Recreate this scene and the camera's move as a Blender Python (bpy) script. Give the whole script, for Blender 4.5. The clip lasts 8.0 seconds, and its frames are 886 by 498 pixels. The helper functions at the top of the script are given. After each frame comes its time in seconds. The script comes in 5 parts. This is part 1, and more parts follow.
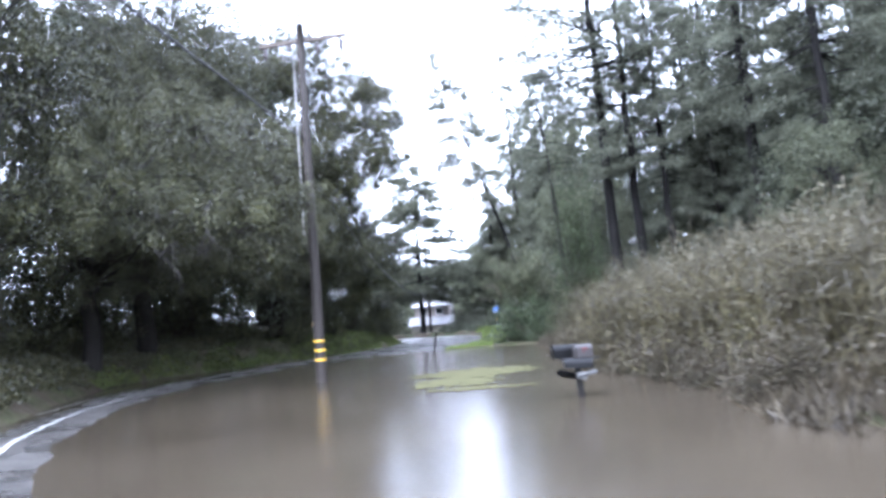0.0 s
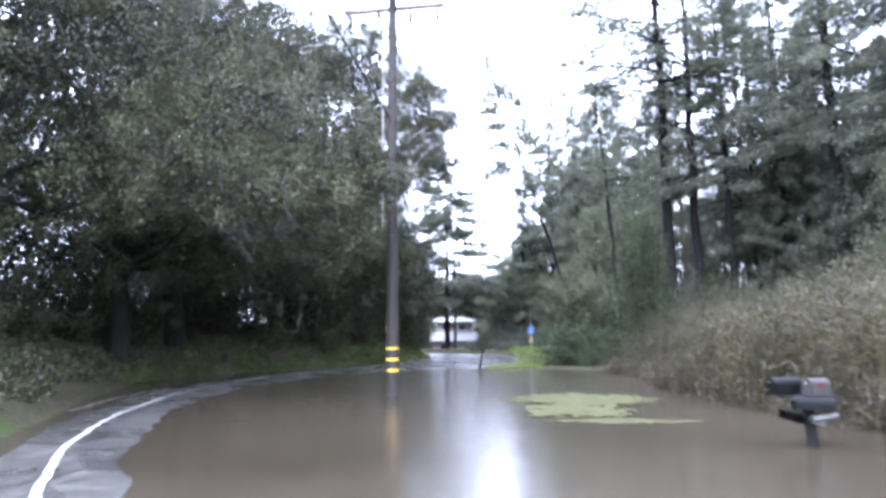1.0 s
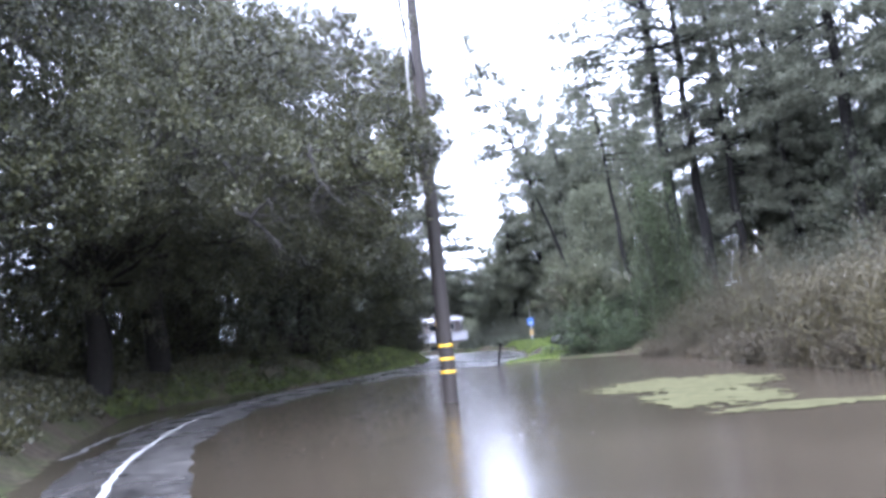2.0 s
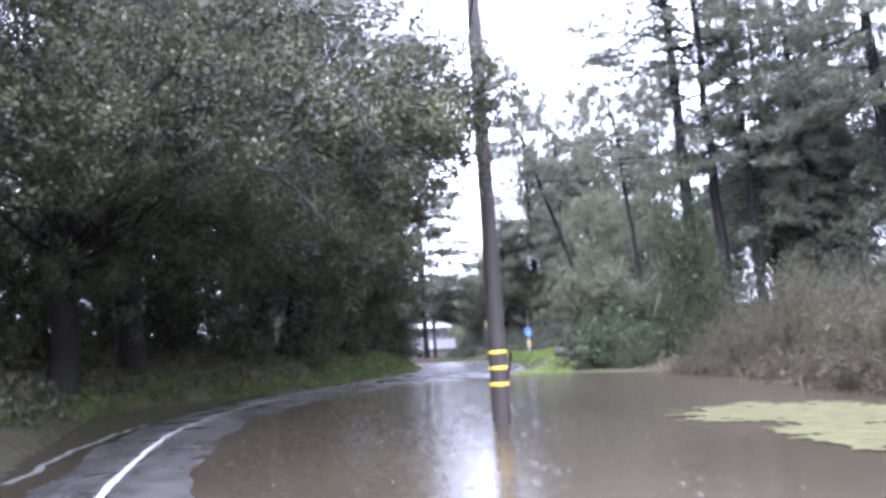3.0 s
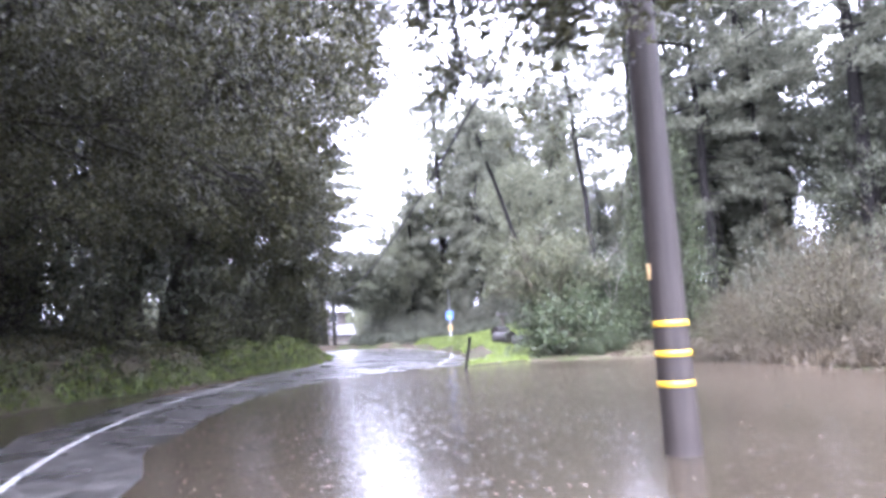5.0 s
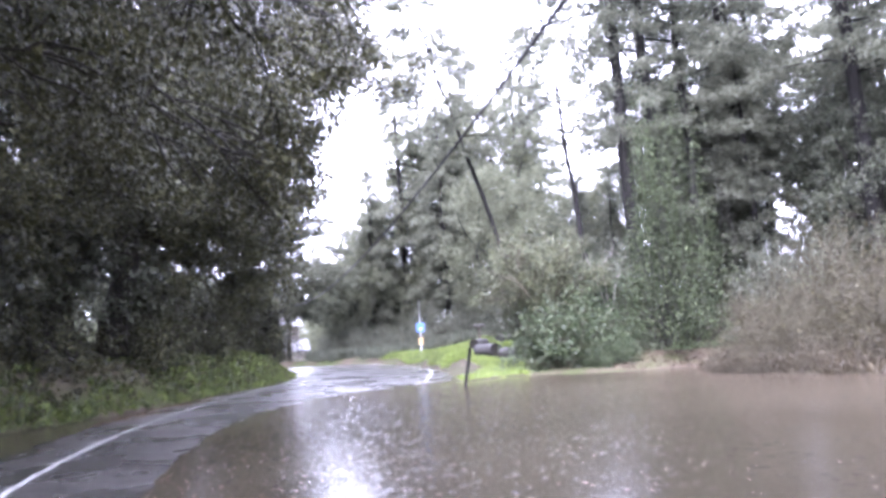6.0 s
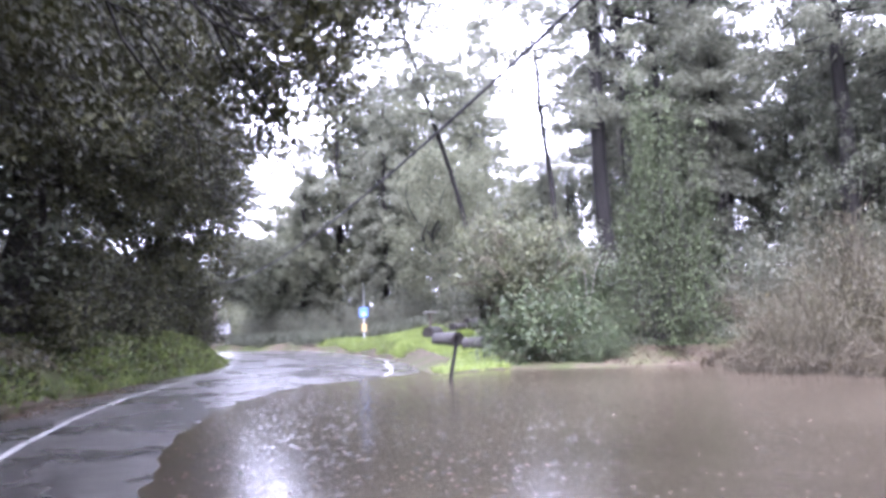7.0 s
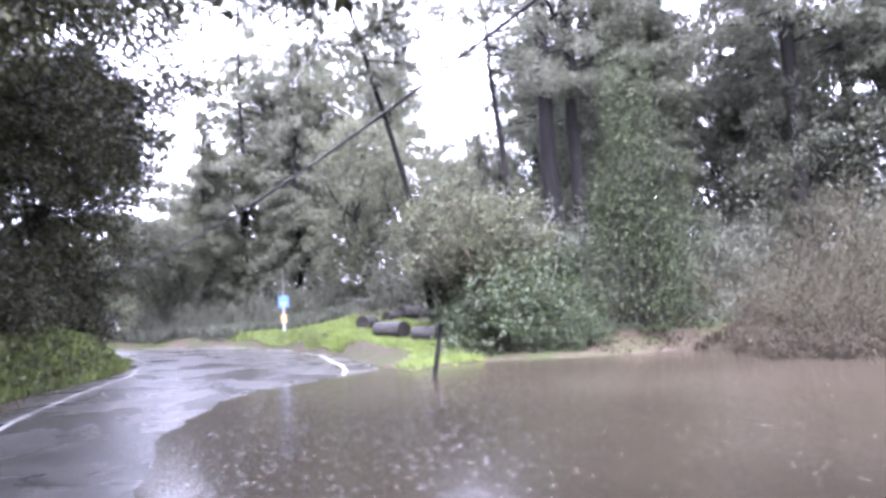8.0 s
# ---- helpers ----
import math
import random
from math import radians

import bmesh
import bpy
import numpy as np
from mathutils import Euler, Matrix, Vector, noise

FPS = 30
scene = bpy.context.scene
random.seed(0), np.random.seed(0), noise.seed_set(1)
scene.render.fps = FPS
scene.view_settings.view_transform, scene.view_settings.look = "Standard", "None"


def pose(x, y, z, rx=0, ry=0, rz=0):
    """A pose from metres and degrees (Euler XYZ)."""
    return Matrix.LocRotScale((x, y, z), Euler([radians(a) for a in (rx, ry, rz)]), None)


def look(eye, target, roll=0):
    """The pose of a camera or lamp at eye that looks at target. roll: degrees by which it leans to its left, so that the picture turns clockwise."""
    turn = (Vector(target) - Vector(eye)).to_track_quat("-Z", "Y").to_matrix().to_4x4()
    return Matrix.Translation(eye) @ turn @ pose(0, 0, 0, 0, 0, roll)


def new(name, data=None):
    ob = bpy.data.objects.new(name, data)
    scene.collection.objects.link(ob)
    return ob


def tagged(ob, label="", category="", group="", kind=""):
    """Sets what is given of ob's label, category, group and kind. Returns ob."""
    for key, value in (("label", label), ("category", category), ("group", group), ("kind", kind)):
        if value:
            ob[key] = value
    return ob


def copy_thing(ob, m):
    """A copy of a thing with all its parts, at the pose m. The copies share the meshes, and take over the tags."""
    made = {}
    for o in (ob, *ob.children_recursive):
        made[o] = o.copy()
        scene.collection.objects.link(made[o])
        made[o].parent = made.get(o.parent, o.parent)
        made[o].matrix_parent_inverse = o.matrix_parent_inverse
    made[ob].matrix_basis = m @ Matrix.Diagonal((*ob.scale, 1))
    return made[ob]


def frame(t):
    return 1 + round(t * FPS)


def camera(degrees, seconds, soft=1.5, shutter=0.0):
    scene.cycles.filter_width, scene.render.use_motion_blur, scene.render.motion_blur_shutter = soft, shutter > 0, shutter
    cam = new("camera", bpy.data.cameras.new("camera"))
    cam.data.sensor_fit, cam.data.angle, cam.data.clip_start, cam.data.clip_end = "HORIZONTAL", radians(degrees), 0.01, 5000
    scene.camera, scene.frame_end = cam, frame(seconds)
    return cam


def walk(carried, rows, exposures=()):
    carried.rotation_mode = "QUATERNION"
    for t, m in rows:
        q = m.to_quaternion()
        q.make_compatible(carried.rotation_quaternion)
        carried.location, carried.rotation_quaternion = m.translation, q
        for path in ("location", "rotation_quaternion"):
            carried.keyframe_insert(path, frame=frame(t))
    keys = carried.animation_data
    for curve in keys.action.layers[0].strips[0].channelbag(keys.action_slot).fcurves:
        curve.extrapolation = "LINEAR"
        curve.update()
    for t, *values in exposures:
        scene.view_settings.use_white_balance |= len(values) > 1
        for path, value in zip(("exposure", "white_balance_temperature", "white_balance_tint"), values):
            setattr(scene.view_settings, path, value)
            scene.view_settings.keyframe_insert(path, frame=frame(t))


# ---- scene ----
cam = camera(67.6, 8.0, soft=3.4, shutter=0.4)
PATH = [
    (0, (8.031, -9.316, 1.388), (7.746, -7.35, 1.619), -4.9),
    (0.5, (6.513, -8.119, 1.372), (6.207, -6.159, 1.628), -3.1),
    (1, (5.108, -7.042, 1.379), (4.812, -5.084, 1.662), -0.6),
    (1.2, (4.559, -6.547, 1.370), (4.334, -4.590, 1.718), -2.0),
    (1.5, (3.755, -5.749, 1.331), (3.453, -3.782, 1.529), -4.9),
    (2, (2.535, -4.447, 1.272), (2.359, -2.475, 1.559), -5.8),
    (3.5, (0.046, -0.367, 1.341), (-0.019, 1.609, 1.647), -2.2),
    (4, (-0.675, 1.222, 1.324), (-0.602, 3.199, 1.613), -2.7),
    (4.5, (-1.341, 2.765, 1.315), (-1.12, 4.738, 1.559), -2.5),
    (4.7, (-1.64, 3.409, 1.312), (-1.398, 5.38, 1.555), -2.8),
    (5.8, (-3.097, 6.996, 1.234), (-2.668, 8.928, 1.522), -4.3),
    (6, (-3.294, 7.661, 1.22), (-2.837, 9.587, 1.509), -4.0),
    (6.5, (-3.85, 9.365, 1.237), (-3.272, 11.261, 1.506), -3.4),
    (7, (-4.41, 11.192, 1.235), (-3.706, 13.048, 1.481), -2.1),
    (7.5, (-4.79, 13.007, 1.244), (-3.928, 14.797, 1.468), -2.3),
    (8, (-5.12, 14.811, 1.277), (-4.116, 16.529, 1.478), -3.3),
]
walk(cam, [(t, look(eye, target, roll)) for t, eye, target, roll in PATH],
     exposures=[(0, 2.62, 5200, 20), (2.0, 2.64, 5240, 24), (4.0, 3.42, 5400, 31), (5.0, 3.72, 5450, 33), (8.0, 3.66, 5470, 36)])

# ---- world and light ----
world = bpy.data.worlds.new("overcast_sky")
scene.world = world
world.use_nodes = True
wn, wl = world.node_tree.nodes, world.node_tree.links
wn.clear()
sky = wn.new("ShaderNodeTexSky")
sky.sky_type, sky.sun_disc = "NISHITA", False
sky.sun_elevation, sky.sun_rotation = radians(52), radians(214)
sky.air_density, sky.dust_density = 1.0, 4.0
grey_sky = wn.new("ShaderNodeHueSaturation")
grey_sky.inputs["Saturation"].default_value = 0.12
cloud = wn.new("ShaderNodeBackground")
cloud.inputs["Color"].default_value = (0.94, 0.975, 1.0, 1)
cloud.inputs["Strength"].default_value = 1.0
clear = wn.new("ShaderNodeBackground")
clear.inputs["Strength"].default_value = 0.06
both = wn.new("ShaderNodeAddShader")
world_out = wn.new("ShaderNodeOutputWorld")
wl.new(sky.outputs[0], grey_sky.inputs["Color"])
wl.new(grey_sky.outputs[0], clear.inputs["Color"])
wl.new(clear.outputs[0], both.inputs[0])
wl.new(cloud.outputs[0], both.inputs[1])
wl.new(both.outputs[0], world_out.inputs[0])

sun_data = bpy.data.lights.new("sun", "SUN")
sun_data.energy, sun_data.angle, sun_data.color = 1.5, radians(40), (1.0, 0.98, 0.95)
sun = new("sun", sun_data)
sun.matrix_world = look((-28, -42, 64.6), (0, 0, 0))


# ---- materials ----
def material(name):
    m = bpy.data.materials.new(name)
    m.use_nodes = True
    nt = m.node_tree
    return m, nt, nt.nodes, nt.links, nt.nodes["Principled BSDF"]


def noise_node(nt, scale, detail=4.0, rough=0.55, where="Object"):
    co = nt.nodes.new("ShaderNodeTexCoord")
    n = nt.nodes.new("ShaderNodeTexNoise")
    n.inputs["Scale"].default_value, n.inputs["Detail"].default_value = scale, detail
    n.inputs["Roughness"].default_value = rough
    nt.links.new(co.outputs[where], n.inputs["Vector"])
    return n


def ramp(nt, fac, stops):
    r = nt.nodes.new("ShaderNodeValToRGB")
    e = r.color_ramp.elements
    while len(e) < len(stops):
        e.new(0.5)
    for el, (p, c) in zip(e, stops):
        el.position = p
        el.color = (*c, 1) if len(c) == 3 else c
    nt.links.new(fac, r.inputs["Fac"])
    return r


def bump(nt, height, strength, distance, normal_in, before=None):
    b = nt.nodes.new("ShaderNodeBump")
    b.inputs["Strength"].default_value, b.inputs["Distance"].default_value = strength, distance
    nt.links.new(height, b.inputs["Height"])
    if before:
        nt.links.new(before.outputs[0], b.inputs["Normal"])
    nt.links.new(b.outputs[0], normal_in)
    return b


def mix_colour(nt, fac, a, b):
    x = nt.nodes.new("ShaderNodeMix")
    x.data_type = "RGBA"
    for sock, value in ((x.inputs["Factor"], fac), (x.inputs["A"], a), (x.inputs["B"], b)):
        if isinstance(value, (int, float)):
            sock.default_value = value
        elif isinstance(value, tuple):
            sock.default_value = (*value, 1)
        else:
            nt.links.new(value, sock)
    return x.outputs["Result"]


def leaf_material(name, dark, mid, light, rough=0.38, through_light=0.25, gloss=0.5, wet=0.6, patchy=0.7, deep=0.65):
    m, nt, n, l, bsdf = material(name)
    geo = n.new("ShaderNodeNewGeometry")
    r = ramp(nt, geo.outputs["Random Per Island"], [(0.0, dark), (0.55, mid), (1.0, light)])
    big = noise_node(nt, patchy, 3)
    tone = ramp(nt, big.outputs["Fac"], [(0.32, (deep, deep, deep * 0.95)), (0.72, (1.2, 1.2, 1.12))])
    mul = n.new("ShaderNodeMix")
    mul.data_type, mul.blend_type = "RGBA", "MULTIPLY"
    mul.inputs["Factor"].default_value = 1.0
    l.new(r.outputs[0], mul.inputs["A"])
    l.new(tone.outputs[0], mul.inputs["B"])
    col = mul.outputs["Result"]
    l.new(col, bsdf.inputs["Base Color"])
    bsdf.inputs["Roughness"].default_value = rough
    bsdf.inputs["Specular IOR Level"].default_value = gloss
    bsdf.inputs["Coat Weight"].default_value = wet
    bsdf.inputs["Coat Roughness"].default_value, bsdf.inputs["Coat IOR"].default_value = 0.22, 1.33
    tr = n.new("ShaderNodeBsdfTranslucent")
    l.new(col, tr.inputs["Color"])
    mix = n.new("ShaderNodeMixShader")
    mix.inputs["Fac"].default_value = through_light
    l.new(bsdf.outputs[0], mix.inputs[1])
    l.new(tr.outputs[0], mix.inputs[2])
    l.new(mix.outputs[0], n["Material Output"].inputs["Surface"])
    return m


def rough_material(name, stops, scale, rough=0.85, bumpiness=0.5, depth=0.02, fine=9.0, stretch=None, spec=0.3):
    """Grain at two scales over a colour ramp, with relief."""
    m, nt, n, l, bsdf = material(name)
    a = noise_node(nt, scale, 6, 0.6)
    b = noise_node(nt, scale * fine, 4, 0.6)
    if stretch:
        for t in (a, b):
            mp = n.new("ShaderNodeMapping")
            mp.inputs["Scale"].default_value = stretch
            src = t.inputs["Vector"].links[0].from_socket
            l.new(src, mp.inputs["Vector"])
            l.new(mp.outputs[0], t.inputs["Vector"])
    add = n.new("ShaderNodeMath")
    add.operation = "MULTIPLY_ADD"
    add.inputs[1].default_value = 0.45
    l.new(b.outputs["Fac"], add.inputs[0])
    half = n.new("ShaderNodeMath")
    half.operation = "MULTIPLY"
    half.inputs[1].default_value = 0.55
    l.new(a.outputs["Fac"], half.inputs[0])
    l.new(half.outputs[0], add.inputs[2])
    r = ramp(nt, add.outputs[0], stops)
    l.new(r.outputs[0], bsdf.inputs["Base Color"])
    bsdf.inputs["Roughness"].default_value = rough
    bsdf.inputs["Specular IOR Level"].default_value = spec
    bump(nt, add.outputs[0], bumpiness, depth, bsdf.inputs["Normal"])
    return m


def plain_material(name, colour, rough=0.5, metal=0.0, vary=0.15, scale=8.0):
    m, nt, n, l, bsdf = material(name)
    a = noise_node(nt, scale, 5)
    lo = tuple(c * (1 - vary) for c in colour)
    hi = tuple(min(1.0, c * (1 + vary)) for c in colour)
    r = ramp(nt, a.outputs["Fac"], [(0.3, lo), (0.7, hi)])
    l.new(r.outputs[0], bsdf.inputs["Base Color"])
    bsdf.inputs["Roughness"].default_value, bsdf.inputs["Metallic"].default_value = rough, metal
    bump(nt, a.outputs["Fac"], 0.15, 0.004, bsdf.inputs["Normal"])
    return m


# low deep value: broad dark masses in the colour imitate shade between crown lumps
OAK_LEAF = leaf_material("oak_leaf_with_shade", (0.03, 0.032, 0.013), (0.062, 0.064, 0.027), (0.112, 0.113, 0.054), 0.42, 0.17, 0.28, 0.08, 0.85, 0.22)
OLIVE_LEAF = leaf_material("olive_green_leaf", (0.044, 0.052, 0.026), (0.088, 0.098, 0.052), (0.15, 0.158, 0.092), 0.5, 0.3, 0.3, 0.1, 1.2, 0.4)
YELLOW_LEAF = leaf_material("yellowing_leaf", (0.06, 0.06, 0.02), (0.11, 0.105, 0.036), (0.19, 0.175, 0.07), 0.5, 0.35, 0.3, 0.1, 1.2, 0.5)
OAK_LEAF_FAR = leaf_material("oak_leaf_pale", (0.035, 0.04, 0.024), (0.06, 0.068, 0.044), (0.095, 0.10, 0.07), 0.5, 0.35, 0.3, 0.1)
# WOOD_LEAF and NEEDLE colours are paled to stand in for rain haze
WOOD_LEAF = leaf_material("woodland_leaf_hazed", (0.095, 0.102, 0.068), (0.125, 0.134, 0.09), (0.15, 0.157, 0.112), 0.6, 0.6, 0.15, 0.0)
NEEDLE = leaf_material("conifer_needle_hazed", (0.085, 0.09, 0.066), (0.118, 0.125, 0.093), (0.145, 0.152, 0.118), 0.6, 0.6, 0.15, 0.0)
LAUREL_LEAF = leaf_material("laurel_leaf", (0.024, 0.037, 0.016), (0.052, 0.074, 0.033), (0.105, 0.132, 0.066), 0.48, 0.28, 0.32, 0.1, 1.3, 0.35)
IVY_CLAD = leaf_material("climbing_ivy_leaf", (0.026, 0.034, 0.017), (0.05, 0.064, 0.032), (0.088, 0.105, 0.056), 0.6, 0.25, 0.1, 0.0, 1.0, 0.4)
SHRUB_LEAF = leaf_material("shrub_leaf", (0.05, 0.057, 0.04), (0.084, 0.093, 0.067), (0.128, 0.134, 0.10), 0.5, 0.35, 0.3, 0.1)
DRY_LEAF = leaf_material("dry_willow_leaf", (0.02, 0.018, 0.006), (0.044, 0.039, 0.014), (0.105, 0.094, 0.042), 0.6, 0.3, 0.3, 0.2, 1.2, 0.4)
REED = leaf_material("dry_reed", (0.026, 0.021, 0.010), (0.058, 0.049, 0.022), (0.125, 0.108, 0.056), 0.6, 0.25, 0.3, 0.3, 1.1, 0.45)
BRAMBLE = leaf_material("dry_bramble", (0.028, 0.022, 0.014), (0.056, 0.045, 0.028), (0.105, 0.087, 0.056), 0.6, 0.25, 0.3, 0.1)
PLUME = leaf_material("reed_plume", (0.05, 0.044, 0.026), (0.088, 0.078, 0.048), (0.15, 0.135, 0.09), 0.8, 0.3, 0.2)
GRASS = leaf_material("wet_grass", (0.085, 0.12, 0.025), (0.165, 0.225, 0.048), (0.27, 0.32, 0.10), 0.4, 0.35, 0.5)
BANK_GRASS = leaf_material("bank_grass", (0.062, 0.082, 0.02), (0.125, 0.16, 0.04), (0.225, 0.265, 0.08), 0.45, 0.35, 0.4, 0.2, 1.4, 0.4)
WEED = leaf_material("bank_weed", (0.03, 0.044, 0.012), (0.075, 0.10, 0.028), (0.15, 0.185, 0.06), 0.45, 0.3, 0.3, 0.15, 1.6, 0.35)
IVY = leaf_material("ground_ivy", (0.022, 0.022, 0.011), (0.05, 0.05, 0.022), (0.10, 0.092, 0.045), 0.4, 0.2, 0.4, 0.2)
LITTER = leaf_material("fallen_leaf", (0.028, 0.02, 0.013), (0.062, 0.043, 0.028), (0.14, 0.105, 0.075), 0.6, 0.1, 0.25, 0.1)
FOAM = leaf_material("foam_fleck", (0.45, 0.44, 0.38), (0.55, 0.53, 0.47), (0.68, 0.66, 0.6), 0.6, 0.1, 0.4)
SPLASH = leaf_material("splash_drop", (0.20, 0.19, 0.17), (0.27, 0.26, 0.24), (0.36, 0.35, 0.33), 0.15, 0.2, 0.5)
BARK_OAK = rough_material("oak_bark", [(0.3, (0.009, 0.008, 0.007)), (0.6, (0.02, 0.018, 0.015)), (0.8, (0.042, 0.041, 0.034))], 4.0, 0.85, 0.8, 0.04, 6.0, (1, 1, 0.3), 0.15)
BARK_PINE = rough_material("conifer_bark", [(0.3, (0.005, 0.0045, 0.004)), (0.6, (0.013, 0.012, 0.011)), (0.8, (0.03, 0.028, 0.025))], 3.0, 0.9, 0.8, 0.05, 6.0, (1, 1, 0.2), 0.12)
PALE_BARK = rough_material("pale_dead_wood", [(0.3, (0.06, 0.057, 0.05)), (0.7, (0.13, 0.124, 0.112))], 3.0, 0.8, 0.5, 0.02, 6.0, (1, 1, 0.2))
DEAD_WOOD = rough_material("bleached_dead_wood", [(0.3, (0.11, 0.10, 0.09)), (0.7, (0.22, 0.21, 0.185))], 3.0, 0.8, 0.5, 0.02, 6.0)
TWIG = rough_material("grey_twig", [(0.3, (0.017, 0.0145, 0.007)), (0.7, (0.058, 0.051, 0.029))], 5.0, 0.8, 0.3, 0.01)
POST_WET = rough_material("wet_black_wood", [(0.3, (0.004, 0.0038, 0.0035)), (0.7, (0.014, 0.013, 0.012))], 7.0, 0.8, 0.5, 0.01, 6.0, (1, 1, 0.2), 0.15)
POLE_WOOD = rough_material("pole_wood", [(0.3, (0.015, 0.012, 0.010)), (0.55, (0.034, 0.028, 0.023)), (0.8, (0.064, 0.055, 0.047))], 5.0, 0.7, 0.5, 0.012, 7.0, (1, 1, 0.06), 0.3)
WEATHERED = rough_material("weathered_wood", [(0.3, (0.05, 0.04, 0.032)), (0.7, (0.13, 0.11, 0.09))], 6.0, 0.8, 0.5, 0.01, 6.0, (1, 1, 0.2))
LOG_BARK = rough_material("log_bark", [(0.3, (0.016, 0.015, 0.014)), (0.55, (0.042, 0.039, 0.036)), (0.8, (0.095, 0.091, 0.086))], 5.0, 0.75, 0.9, 0.05, 5.0, (0.3, 1, 1))
LOG_END = rough_material("log_end", [(0.3, (0.010, 0.009, 0.008)), (0.7, (0.035, 0.03, 0.026))], 9.0, 0.7, 0.5, 0.02)
YELLOW = plain_material("reflective_yellow_band", (0.78, 0.48, 0.03), 0.35, 0, 0.12)
GALV = plain_material("galvanised_metal", (0.42, 0.43, 0.44), 0.45, 0.7, 0.2)
ALU = plain_material("dull_aluminium", (0.036, 0.032, 0.03), 0.5, 0.1, 0.3)
WHITE_PLASTIC = plain_material("dirty_white_plastic", (0.075, 0.075, 0.071), 0.55, 0, 0.3)
BLACK_PLASTIC = plain_material("black_plastic", (0.004, 0.004, 0.004), 0.42, 0, 0.3)
BLACK_PLASTIC.node_tree.nodes["Principled BSDF"].inputs["Specular IOR Level"].default_value = 0.2
RED = plain_material("red_flag_paint", (0.07, 0.012, 0.013), 0.6)
BLUE_SIGN = plain_material("blue_sign_face", (0.09, 0.19, 0.5), 0.35)
ORANGE_SIGN = plain_material("amber_plate", (0.42, 0.29, 0.12), 0.4)
SIGN_WHITE = plain_material("sign_white", (0.78, 0.8, 0.82), 0.4, 0, 0.05)
CABLE = plain_material("cable_black", (0.012, 0.012, 0.013), 0.6)
CONDUIT = plain_material("pale_conduit", (0.33, 0.325, 0.31), 0.5, 0, 0.15)
CERAMIC = plain_material("insulator_glaze", (0.06, 0.05, 0.05), 0.2)
HOUSE_WALL = plain_material("house_stucco", (0.3, 0.26, 0.24), 0.8, 0, 0.1, 2.0)
HOUSE_ROOF = plain_material("pale_house_roof", (0.24, 0.235, 0.24), 0.7, 0, 0.12, 1.5)
HOUSE_CREAM = plain_material("cream_stucco", (0.4, 0.37, 0.31), 0.8, 0, 0.1, 2.0)
HOUSE_TRIM = plain_material("house_trim", (0.75, 0.74, 0.72), 0.6)
HOUSE_DARK = plain_material("dark_window_glass", (0.03, 0.035, 0.04), 0.1)


def ground_material():
    m, nt, n, l, bsdf = material("muddy_ground")
    a = noise_node(nt, 0.6, 6, 0.6)
    b = noise_node(nt, 7.0, 5, 0.65)
    soil = ramp(nt, b.outputs["Fac"], [(0.3, (0.026, 0.021, 0.015)), (0.55, (0.055, 0.044, 0.03)), (0.8, (0.10, 0.082, 0.057))])
    green = ramp(nt, b.outputs["Fac"], [(0.3, (0.018, 0.022, 0.008)), (0.7, (0.05, 0.06, 0.02))])
    mask = ramp(nt, a.outputs["Fac"], [(0.42, (0, 0, 0)), (0.6, (1, 1, 1))])
    l.new(mix_colour(nt, mask.outputs[0], soil.outputs[0], green.outputs[0]), bsdf.inputs["Base Color"])
    bsdf.inputs["Roughness"].default_value = 0.9
    bsdf.inputs["Specular IOR Level"].default_value = 0.15
    bump(nt, b.outputs["Fac"], 0.7, 0.05, bsdf.inputs["Normal"])
    return m


